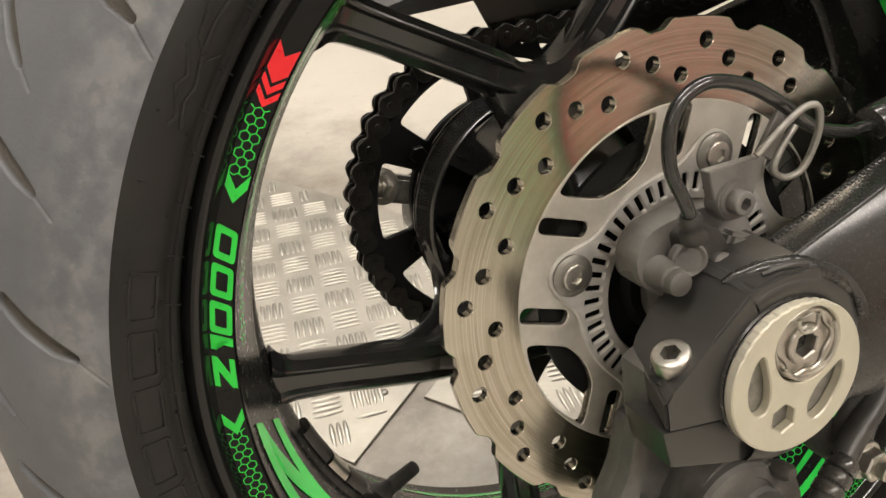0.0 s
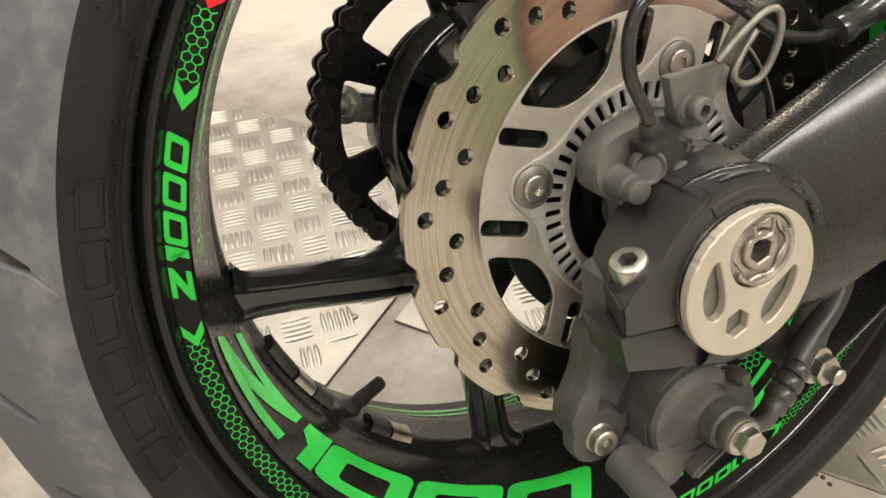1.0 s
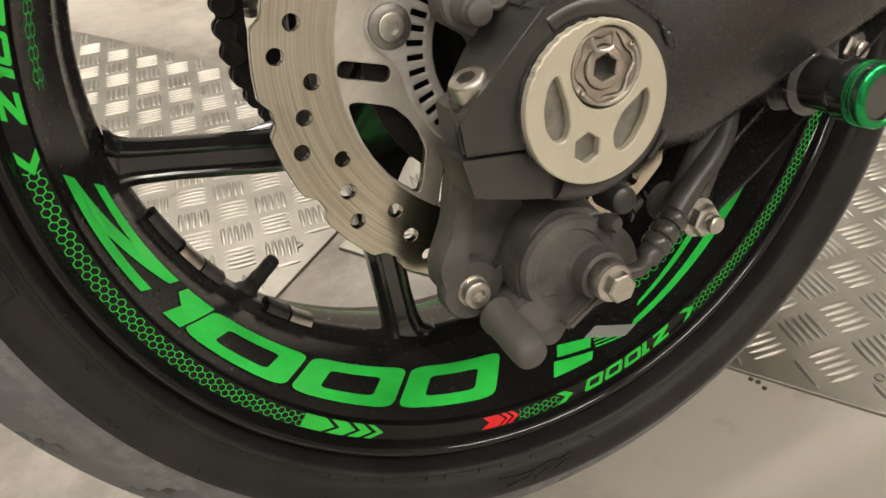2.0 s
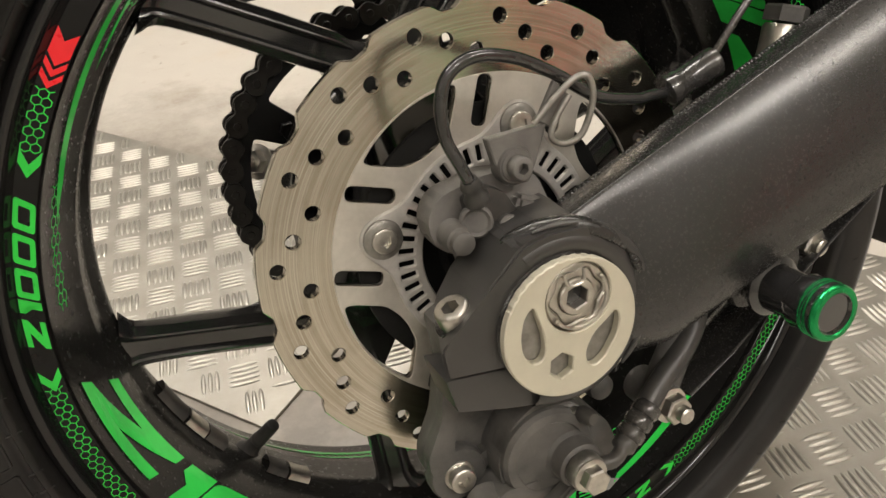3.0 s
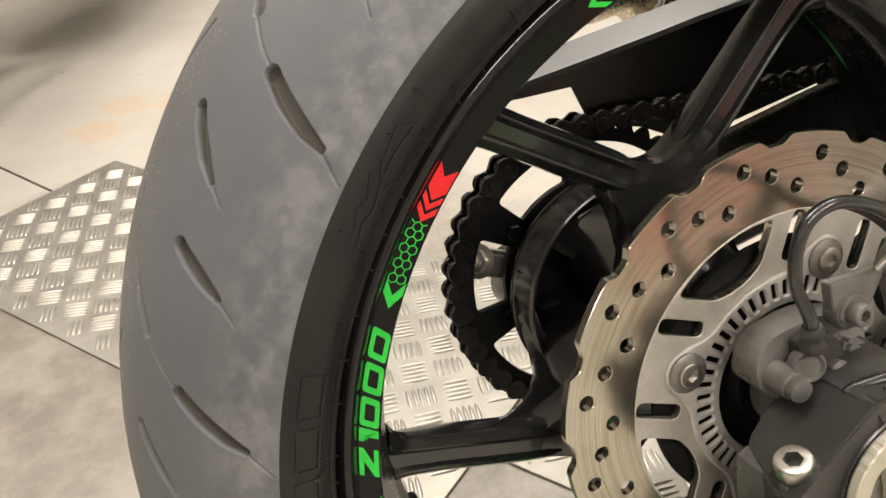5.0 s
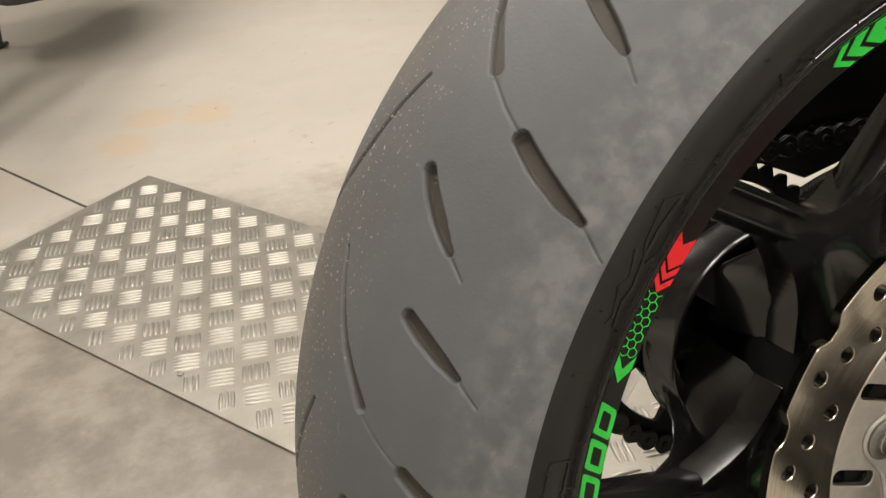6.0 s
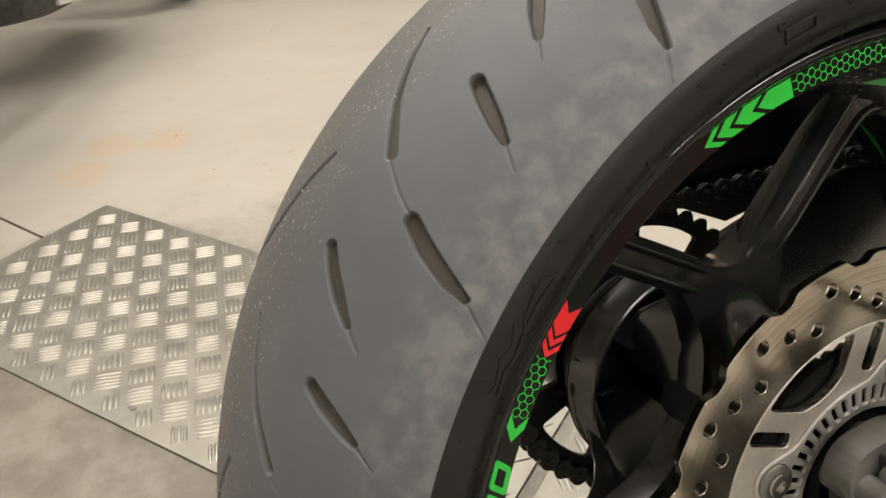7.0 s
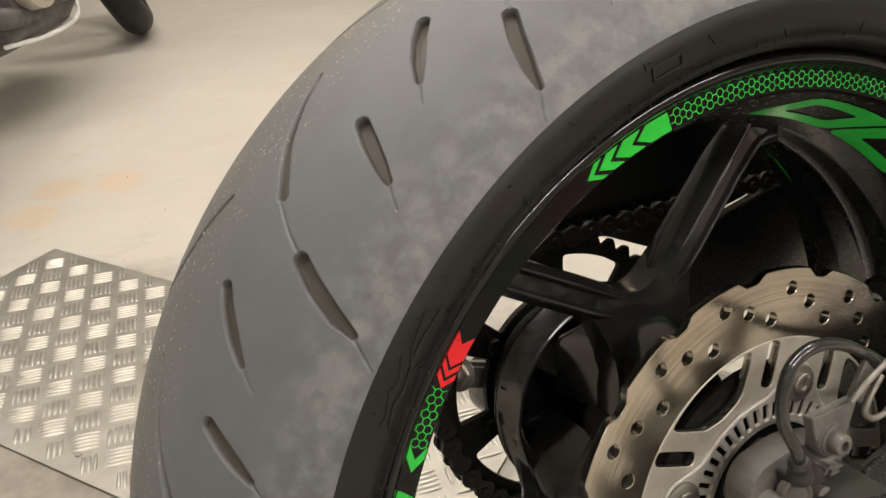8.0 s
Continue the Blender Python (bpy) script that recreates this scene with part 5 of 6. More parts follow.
part("bracket_rib", prism(round_poly([(-0.0534, -0.040), (-0.0595, -0.0676), (-0.0706, -0.0871), (-0.0700, -0.0980), (-0.0560, -0.0960), (-0.0555, -0.0850), (-0.0500, -0.0660), (-0.0470, -0.040)], 0.003, 3), -0.1125, -0.104, 0.0015, 2), CAST_BLACK, bracket, smooth=35)
part("bracket_rib", prism(round_poly([(-0.0460, -0.1100), (-0.0335, -0.1000), (-0.0179, -0.0773), (-0.0225, -0.0740), (-0.0380, -0.0950), (-0.0470, -0.0980)], 0.003, 3), -0.1115, -0.104, 0.0015, 2), CAST_BLACK, bracket, smooth=35)
part("bracket_boss", lathe([(0.0160, 0), (0.0160, 0.0060), (0.0148, 0.0078), (0.0095, 0.0080)], (-0.0558, -0.1040, -0.1030), (0, -1, 0), 40), CAST_BLACK, bracket)
part("guide_pin", lathe([(0.0096, 0), (0.0096, 0.013), (0.0074, 0.0158), (0.0068, 0.0240), (0.0062, 0.0300), (0.0052, 0.0308), (0.0052, 0.0318), (0.0056, 0.0322), (0.0054, 0.0352), (0.0040, 0.0362), (0.0, 0.0362)], (-0.0345, -0.090, 0.0272), (-0.05, -1, 0.0), 28), DUSTY_RUBBER, bracket, "grey rubber guide pin boot")
socket_bolt(bracket, (-0.0560, -0.1130, -0.1028), (0, -1, 0), 0.0070, 0.0060, "bracket_bolt", washer=0.0082, label="bare steel socket-head bolt")

sensor = part("speed_sensor", prism(round_poly([(-0.0285, 0.0430), (-0.0180, 0.0475), (-0.0090, 0.0420), (-0.0030, 0.0300), (-0.0070, 0.0215), (-0.0190, 0.0205), (-0.0265, 0.0290)], 0.002, 2), -0.1165, -0.088, 0.0015, 2), DARK_PLASTIC, bike, "dark wheel speed sensor", smooth=35)
part("sensor_knob", lathe([(0.0078, 0), (0.0078, 0.0050), (0.0066, 0.0062), (0.0052, 0.0050), (0.0, 0.0050)], (-0.0240, -0.1130, 0.0320), (-0.35, -1, 0.1), 24), SENSOR_GREY, sensor)
part("sensor_knob", lathe([(0.0052, 0), (0.0052, 0.0065), (0.0040, 0.0078), (0.0, 0.0078)], (-0.0110, -0.1150, 0.0260), (0, -1, 0.2), 20), SENSOR_GREY, sensor)
part("sensor_foot", block((0.020, 0.024, 0.010), pose(0.0060, -0.104, 0.0290, 0, 24, 0), 0.002), SENSOR_GREY, sensor)
part("bolt_seat", lathe([(0.0094, 0), (0.0094, 0.0060), (0.0082, 0.0076), (0.0, 0.0076)], (-0.0020, -0.1100, 0.0528), (0, -1, 0), 32), SENSOR_GREY, sensor)
part("sensor_bracket", prism([(-0.0138, 0.0680), (0.0168, 0.0678), (0.0085, 0.0500), (0.0040, 0.0430), (-0.0070, 0.0440), (-0.0118, 0.0562)], -0.1165, -0.1105, 0.0006, 1), SENSOR_GREY, sensor, smooth=25)
part("sensor_tab", prism([(0.0120, 0.0700), (0.0230, 0.0860), (0.0290, 0.0790), (0.0200, 0.0640)], -0.1165, -0.1135, 0.0006, 1), SENSOR_GREY, sensor, smooth=25)
socket_bolt(sensor, (-0.0020, -0.1180, 0.0528), (0, -1, 0), 0.0054, 0.0066, "sensor_bolt", material=SENSOR_GREY, washer=0.0076)
part("sensor_cable", tube([(-0.0240, -0.118, 0.0440), (-0.0279, -0.1210, 0.0550), (-0.0305, -0.1205, 0.0630), (-0.0337, -0.118, 0.0744), (-0.0332, -0.118, 0.0900), (-0.0270, -0.118, 0.1010), (-0.0138, -0.118, 0.1052), (0.0051, -0.117, 0.1000),
                                   (0.0246, -0.115, 0.0882), (0.0467, -0.112, 0.0723), (0.0713, -0.108, 0.0640), (0.0810, -0.106, 0.0630), (0.1010, -0.100, 0.0600)], 0.0030, 12, 6), CABLE_BLACK, sensor, "black rubber sensor cable", smooth=60)
part("cable_boot", lathe([(0.0058, 0), (0.0060, 0.003), (0.0046, 0.005), (0.0046, 0.008), (0.0052, 0.010), (0.0040, 0.013)], (-0.0235, -0.1180, 0.0420), (-0.32, -0.22, 1), 20), RUBBER_HOSE, sensor)
part("cable_clip", tube([(0.0086, -0.119, 0.0700), (0.0204, -0.121, 0.0798), (0.0300, -0.123, 0.0862), (0.0362, -0.124, 0.0850), (0.0378, -0.123, 0.0740), (0.0310, -0.122, 0.0600), (0.0220, -0.121, 0.0575), (0.0158, -0.121, 0.0625),
                         (0.0195, -0.121, 0.0705), (0.0270, -0.121, 0.0790)], 0.0016, 10, 6), DULL_STEEL, sensor, "bent grey wire cable clip", smooth=60)
sleeve = part("cable_sleeve", lathe([(0.0050, 0), (0.0085, 0.002), (0.0088, 0.008), (0.0080, 0.0095), (0.0080, 0.028), (0.0086, 0.0295), (0.0080, 0.034), (0.0045, 0.035)], (0.0930, -0.100, 0.0600), (1, 0, 0.27), 24), LINE_BLACK, bike, "black cable joint on the swingarm")
part("thin_cable", tube([(0.1225, -0.100, 0.0687), (0.1389, -0.102, 0.0878), (0.1529, -0.102, 0.1018), (0.1648, -0.102, 0.1207), (0.1766, -0.102, 0.1393), (0.1883, -0.102, 0.1550), (0.215, -0.102, 0.196)], 0.0021, 10, 6), LINE_BLACK, sleeve, smooth=60)
line_guard = part("brake_line_guard", rod((0.1820, -0.096, 0.0900), (0.1990, -0.096, 0.1420), 0.0094, segs=28), LINE_BLACK, bike, "black brake line with a silver collar")
part("collar", lathe([(0.0085, 0), (0.0100, 0.001), (0.0100, 0.017), (0.0088, 0.019)], (0.1700, -0.096, 0.0590), (0.020, 0, 0.062), 28), STEEL, line_guard, "silver metal collar")
hex_head(line_guard, (0.1772, -0.096, 0.0780), (0.020, 0, 0.062), 0.0118, 0.0085, "union_nut", material=CAST_BLACK)
part("lower_line", rod((0.158, -0.096, 0.024), (0.1705, -0.096, 0.0600), 0.0062), RUBBER_HOSE, line_guard)
part("band", lathe([(0.0100, 0), (0.0112, 0.0015), (0.0112, 0.0065), (0.0100, 0.008)], (0.1968, -0.096, 0.1360), (0.020, 0, 0.062), 28), LINE_BLACK, line_guard)
part("upper_line", rod((0.1990, -0.096, 0.1420), (0.232, -0.096, 0.248), 0.0105), LINE_BLACK, line_guard)
part("second_cable", tube([(0.215, -0.112, 0.118), (0.2150, -0.108, 0.145), (0.2230, -0.104, 0.175), (0.245, -0.10, 0.21)], 0.0022, 10, 6), RUBBER_HOSE, line_guard, smooth=60)

# ---- brake caliper ----
caliper = part("brake_caliper", prism(round_poly([(-0.0391, -0.0927), (-0.0272, -0.0755), (-0.0139, -0.0683), (0.0042, -0.0734), (0.0263, -0.0962), (0.0315, -0.1150), (0.0180, -0.1280), (-0.0120, -0.1310), (-0.0215, -0.1420), (-0.0300, -0.1400), (-0.0343, -0.1213), (-0.0387, -0.1092)], 0.006, 3), -0.126, -0.084, 0.003, 2), CAST_BLACK, bike, "dark grey single-piston brake caliper", smooth=35)
part("piston_housing", lathe([(0.0262, 0), (0.0262, 0.0130), (0.0245, 0.0155), (0.0200, 0.0162), (0.0190, 0.0150), (0.0, 0.0150)], (-0.0120, -0.116, -0.0985), (0, -1, 0), 48), CAST_BLACK, caliper, smooth=28)
part("bridge", prism(round_poly([(-0.052, -0.104), (-0.030, -0.120), (0.020, -0.124), (0.034, -0.114), (0.034, -0.134), (-0.010, -0.142), (-0.046, -0.128)], 0.006, 3), -0.100, -0.040, 0.003, 2), CAST_BLACK, caliper, smooth=50)
part("inner_pad_holder", prism(round_poly([(-0.052, -0.090), (-0.030, -0.085), (0.020, -0.090), (0.034, -0.114), (0.034, -0.134), (-0.010, -0.142), (-0.046, -0.128)], 0.006, 3), -0.058, -0.036, 0.003, 2), CAST_BLACK, caliper, smooth=50)
part("slide_boot", lathe([(0.0096, 0.014), (0.0106, 0.0145), (0.0104, 0.018), (0.0096, 0.020), (0.0086, 0.044), (0.0078, 0.0495), (0.0056, 0.0518), (0.0, 0.0523)], (-0.0462, -0.1045, -0.1165), (-0.066, -1, -0.075), 32), DUSTY_RUBBER, caliper, "grey rubber slide pin boot", smooth=50)
part("slide_arm", prism(round_poly([(-0.0500, -0.1150), (-0.0400, -0.1075), (-0.0200, -0.1100), (-0.0220, -0.1280), (-0.0420, -0.1260)], 0.003, 3), -0.132, -0.110, 0.003, 2), CAST_BLACK, caliper, smooth=50)
part("banjo_boss", lathe([(0.0160, 0), (0.0152, 0.012), (0.0130, 0.0150), (0.0124, 0.0235), (0.0110, 0.0250)], (-0.0005, -0.118, -0.1035), (0, -1, 0), 36), CAST_BLACK, caliper, smooth=30)
banjo = part("banjo_union", lathe([(0.0092, 0), (0.0100, 0.001), (0.0100, 0.007), (0.0092, 0.008)], (-0.0013, -0.1430, -0.1024), (0, -1, 0), 28), DULL_STEEL, caliper)
hex_head(banjo, (-0.0013, -0.1520, -0.1024), (0, -1, 0), 0.0074, 0.0065, "banjo_bolt", flange=0.0092)
part("caliper_rib", block((0.024, 0.010, 0.005), pose(-0.013, -0.139, -0.117, 0, -28, 0), 0.0015), CAST_BLACK, caliper)
part("bleed_boss", rod((0.0080, -0.105, -0.0800), (0.0055, -0.1260, -0.0830), 0.0060), CAST_BLACK, caliper)
hex_head(caliper, (0.0055, -0.1260, -0.0832), (0, -1, 0.1), 0.0052, 0.005, "bleed_screw", material=STEEL)
part("bleed_cap", lathe([(0.0040, 0), (0.0046, 0.002), (0.0044, 0.008), (0.0030, 0.010)], (0.0090, -0.1300, -0.0815), (0.15, -1, 0.1), 16), RUBBER_HOSE, caliper)
part("slide_cap", lathe([(0.0078, 0), (0.0080, 0.008), (0.0070, 0.018), (0.0045, 0.020)], (0.0300, -0.100, -0.0830), (0, -1, 0.05), 24), RUBBER_HOSE, caliper)

hose = part("brake_hose", tube([(0.0060, -0.1480, -0.1010), (0.0150, -0.1480, -0.1025), (0.0240, -0.1440, -0.1000), (0.0330, -0.1400, -0.0960), (0.0550, -0.1340, -0.0810), (0.0760, -0.1290, -0.0690), (0.0900, -0.1220, -0.0570), (0.1000, -0.1120, -0.0400), (0.108, -0.100, -0.015)], 0.0062,
                                14, 6, taper=lambda t: 0.62 if t < 0.22 else 1.0), RUBBER_HOSE, bike, "black rubber brake hose", smooth=60)
for k, t in enumerate((0.0, 0.0075, 0.0150)):
    part("crimp", lathe([(0.0064, 0), (0.0074, 0.0012), (0.0074, 0.0055), (0.0064, 0.0068)], Vector((0.0270, -0.1428, -0.0985)) + t * Vector((0.83, 0.2, 0.52)), (0.83, 0.2, 0.52), 24), LINE_BLACK, hose)
torque = part("torque_link", rod((0.0560, -0.128, -0.0945), (0.0900, -0.118, -0.0560), 0.0100, 0.0085), CAST_BLACK, bike, "dark bracket below the swingarm with a bolt")
hex_head(torque, (0.0582, -0.1390, -0.0939), (0.05, -1, 0), 0.0082, 0.0068, "link_bolt", flange=0.0100, stud=0.0060)
part("link_boss", rod((0.0582, -0.110, -0.0939), (0.0582, -0.1372, -0.0939), 0.0105), CAST_BLACK, torque)
part("lower_rail", loft([beam_section(0.072, -0.094, -0.116, -0.122, -0.104), beam_section(0.10, -0.079, -0.104, -0.122, -0.104), beam_section(0.14, -0.053, -0.078, -0.122, -0.104), beam_section(0.22, -0.004, -0.030, -0.122, -0.104)]), SATIN_BLACK, torque, smooth=50)

# ---- paddock-stand spool and swingarm bolt ----
BX, BZ = 0.1165, -0.0385
spool = part("stand_spool", lathe([(0.0146, 0), (0.0160, 0.0012), (0.0162, 0.0036), (0.0150, 0.0050), (0.0128, 0.0060), (0.0122, 0.0100), (0.0122, 0.0200), (0.0124, 0.0215), (0.0134, 0.0225), (0.0142, 0.0245), (0.0142, 0.0395), (0.0135, 0.0410), (0.0102, 0.0412), (0.0096, 0.0400), (0.0, 0.0400)],
                                  (BX, -0.1470, BZ), (0, -1, 0), 56), BLACK_ANOD, bike, "black and green anodised paddock stand spool")
part("green_rim", revolve([(0.0106, -0.0413), (0.0113, -0.0418), (0.0135, -0.0416), (0.01445, -0.0404), (0.01445, -0.0388), (0.0139, -0.0386), (0.0135, -0.0400), (0.0108, -0.0408)], 64, closed=True), GREEN_ANOD, spool, "green machined rim").location = (BX, -0.1470, BZ)
for k in range(6):
    part("green_line", tube([(BX + 0.01430 * math.cos(radians(a)), -0.1830 + 0.0007 * k + 0.0009 * math.sin(radians(a * 1.0 + 70 * k)), BZ + 0.01430 * math.sin(radians(a))) for a in range(0, 361, 20)], 0.00035, 6, 3), GREEN_ANOD, spool)
part("spool_mount", rod((BX, -0.112, BZ), (BX, -0.1475, BZ), 0.0120), BLACK_ANOD, spool)
part("mount_plate", prism(round_poly([(BX - 0.020, BZ + 0.016), (BX + 0.030, BZ + 0.022), (BX + 0.030, BZ - 0.004), (BX + 0.008, BZ - 0.018), (BX - 0.014, BZ - 0.014)], 0.006, 3), -0.138, -0.120, 0.002), SATIN_BLACK, spool)
hex_head(swing, (0.1640, -0.1245, -0.0375), (0.1, -1, -0.1), 0.0090, 0.0080, "swingarm_bolt", flange=0.0112, stud=0.0040)
part("bolt_boss", rod((0.1625, -0.095, -0.0355), (0.1640, -0.1242, -0.0375), 0.0100), CAST_BLACK, swing)

# ---- left side of the bike, seen through the wheel ----
left = part("left_swingarm", loft([[Vector((v.x, -v.y, v.z)) for v in beam_section(*row)] for row in ((0.0, 0.020, -0.040, -0.170, -0.131, -0.143), (0.06, 0.050, -0.040, -0.170, -0.131, -0.143), (0.118, 0.068, -0.030, -0.170, -0.131, -0.143), (0.22, 0.090, -0.010, -0.170, -0.131, -0.143), (0.42, 0.130, 0.02, -0.170, -0.131, -0.143))]), SATIN_BLACK, bike, "satin black far swingarm", smooth=60)
part("left_clamp", prism(round_poly([(-0.060, 0.012), (-0.02, 0.032), (0.02, 0.030), (0.03, -0.03), (0.0, -0.05), (-0.045, -0.045), (-0.064, -0.02)], 0.008, 3), 0.130, 0.166, 0.003), SATIN_BLACK, left, smooth=40)
hex_head(left, (-0.0835, 0.132, 0.0220), (-0.6, -0.6, 0.3), 0.0095, 0.008, "adjuster_bolt", flange=0.013, stud=0.006)
part("adjuster_bracket", block((0.030, 0.012, 0.020), pose(-0.070, 0.140, 0.0150, 0, 20, 0), 0.003), DULL_STEEL, left)
part("left_axle_nut", rod((0, 0.128, 0), (0, 0.180, 0), 0.014), STEEL, left)


def guard_section(x, top, side):
    return [Vector((x, y, z)) for y, z in ((0.1375, top - side), (0.1360, top - side), (0.1360, top - 0.002), (0.1165, top - 0.0065), (0.1180, top - 0.0032), (0.146, top + 0.0072), (0.150, top + 0.004), (0.148, top + 0.001), (0.1375, top - 0.002))]


part("chain_guard", loft([guard_section(-0.104, 0.1330, 0.007), guard_section(-0.090, 0.1365, 0.0085), guard_section(-0.03, 0.1465, 0.0175), guard_section(0.005, 0.1520, 0.0220), guard_section(0.0184, 0.1542, 0.054), guard_section(0.06, 0.1610, 0.070), guard_section(0.10, 0.1680, 0.096), guard_section(0.25, 0.190, 0.090), guard_section(0.36, 0.205, 0.08)]), GUARD_BLACK, bike, "black chain guard", smooth=35)
muffler = part("muffler", lathe([(0.018, 0.012), (0.0185, 0.0), (0.0225, -0.001), (0.0235, 0.004), (0.0235, 0.030), (0.040, 0.045), (0.044, 0.06), (0.044, 0.30), (0.030, 0.32)], (0.075, 0.235, 0.184), (1, 0.03, 0.16), 48), EXHAUST, bike, "brushed steel exhaust silencer", smooth=50)
part("tailpipe_inside", lathe([(0.0182, 0), (0.0178, 0.04), (0.0, 0.041)], (0.0755, 0.235, 0.184), (1, 0.03, 0.16), 32), SOOT, muffler)
part("muffler_strap", tube([(0.118, 0.205, 0.160), (0.124, 0.198, 0.172), (0.130, 0.196, 0.190)], 0.003, 8, 4), STEEL, muffler)
# belly of the bike ahead of the wheel: dark hugger and linkage
part("wheel_hugger", revolve([(0.335, -0.095), (0.345, -0.06), (0.350, 0.0), (0.345, 0.06), (0.335, 0.095), (0.338, 0.096), (0.349, 0.06), (0.354, 0.0), (0.349, -0.06), (0.338, -0.096)], 24, -20, 48, closed=True), DARK_PLASTIC, bike, "black plastic wheel hugger", smooth=60)

# ---- tread plates on the floor ----
U, W = Vector((0.6, -0.8, 0)), Vector((0.8, 0.6, 0))


def bar_mesh():
    """One raised lens-shaped bar of the tread pattern, its crest rounded."""
    bm = bmesh.new()
    n, rows = 9, []
    for i in range(n):
        t = -1 + 2 * i / (n - 1)
        w, h = 0.0026 * max(0.0, 1 - t * t) ** 0.55, 0.0019 * max(0.0, 1 - t * t) ** 0.5
        rows.append([bm.verts.new((0.0168 * t, w * c, h * d)) for c, d in ((-1, 0), (-0.62, 0.72), (0, 1), (0.62, 0.72), (1, 0))])
    for p, q in zip(rows, rows[1:]):
        for k in range(4):
            bm.faces.new((p[k], p[k + 1], q[k + 1], q[k]))
    bmesh.ops.remove_doubles(bm, verts=bm.verts, dist=1e-6)
    me = mesh_of(bm, 60)
    me.materials.append(TREADBAR)
    return me


BAR = bar_mesh()
CELL = 0.0580


def tread_plate(corner, length, width, origin, label, near):
    """A sheet with five-bar pattern; corner and sides along U and W; origin is one centre of a lengthwise group; near: which bars are single parts."""
    corner = Vector((*corner, 0))
    sheet = new("tread_plate")
    tagged(sheet, label, "tread plate", group="tread plates")
    bm = bmesh.new()
    ring = [corner, corner + U * length, corner + U * length + W * width, corner + W * width]
    low = [bm.verts.new(p + Vector((0, 0, 0.0003))) for p in ring]
    top = [bm.verts.new(p + Vector((0, 0, 0.0033))) for p in ring]
    bm.faces.new(low[::-1])
    bm.faces.new(top)
    for i in range(4):
        bm.faces.new((low[i], low[(i + 1) % 4], top[(i + 1) % 4], top[i]))
    bmesh.ops.bevel(bm, geom=[e for e in bm.edges if e.verts[0].co.z > 0.003 and e.verts[1].co.z > 0.003], offset=0.0007, segments=1, affect="EDGES")
    part("sheet", bm, TREADPLATE, sheet, smooth=30)
    verts, faces = [], []
    rest = []
    spots = []
    for i in range(-24, 25):
        for j in range(-24, 25):
            for kind in (0, 1):
                c = Vector((*origin, 0)) + U * CELL * (i + 0.5 * kind) + W * CELL * (j + 0.5 * kind)
                way = (U + W) if kind == 0 else (W - U)
                way = way.normalized()
                side = Vector((-way.y, way.x, 0))
                for k in range(-2, 3):
                    p = c + side * 0.0068 * k
                    ends = [p - way * 0.0168, p + way * 0.0168]
                    inside = all(0.002 < (e - corner).dot(U) < length - 0.002 and 0.002 < (e - corner).dot(W) < width - 0.002 for e in ends)
                    if not inside:
                        continue
                    spots.append((p, math.atan2(way.y, way.x)))
    spots.sort(key=lambda s: (s[0] - Vector((*near, 0))).length)
    for n, (p, a) in enumerate(spots):
        m = Matrix.Translation(p + Vector((0, 0, 0.0033))) @ Matrix.Rotation(a, 4, "Z")
        if n < 240:
            ob = new("tread_bar", BAR)
            ob.parent = sheet
            ob.matrix_local = m
        else:
            rest.append(m)
    co = np.array([v.co for v in BAR.vertices])
    fs = [list(f.vertices) for f in BAR.polygons]
    for m in rest:
        base = len(verts)
        mm = np.array(m)
        verts += (co @ mm[:3, :3].T + mm[:3, 3]).tolist()
        faces += [[v + base for v in f] for f in fs]
    me = bpy.data.meshes.new("tread_pattern")
    me.from_pydata(verts, [], faces)
    me.materials.append(TREADBAR)
    soften(me, 60)
    tagged(part("tread_pattern", me, TREADBAR, sheet), kind="stuff")
    return sheet


def rivet(sheet, x, y):
    part("rivet", lathe([(0.0042, 0), (0.0040, 0.0010), (0.0030, 0.0016), (0.0024, 0.0008), (0.0, 0.0008)], (x, y, 0.0033), (0, 0, 1), 20), DULL_STEEL, sheet)


plate_a = tread_plate((-0.686, 0.898), 0.925, 0.376, (-0.4116, 0.9006), "aluminium tread plate sheet lying behind the rear tyre", (-0.15, 0.45))
rivet(plate_a, -0.386, 0.545)
rivet(plate_a, -0.076, 0.229)
plate_b = tread_plate((-0.042, 0.206), 1.22, 0.40, (0.3516, -0.0644), "aluminium tread plate sheet lying beside the tyre", (0.20, 0.00))
rivet(plate_b, 0.277, -0.160)

# dirt at the plate's edge
for k in range(5):
    rng = random.Random(k)
    p = (0.195 + rng.uniform(-0.006, 0.022), -0.118 + rng.uniform(-0.008, 0.008), 0.0)
    tagged(part("dirt_crumb", lathe([(0.0022, 0), (0.0018, 0.0010), (0.0006, 0.0018)], p, (rng.uniform(-0.2, 0.2), rng.uniform(-0.2, 0.2), 1), 7), DIRT_DARK), "dark crumb of dirt on the concrete floor", "dirt", group="dirt crumbs")
for k in range(34):
    rng = random.Random(100 + k)
    p = (rng.uniform(-1.0, 0.6), rng.uniform(-0.6, 2.4), 0.0)
    if -0.75 < p[0] < 0.8 and abs((Vector((*p[:2], 0)) - Vector((-0.127, 0.165, 0))).dot(W) - 0.18) < 0.24 and p[1] > 0.1:
        continue
    tagged(part("dirt_crumb", lathe([(0.0016, 0), (0.0012, 0.0006), (0.0004, 0.0010)], p, (0, 0, 1), 6), DIRT_DARK), "small dark speck of grit on the concrete floor", "dirt", group="dirt crumbs")

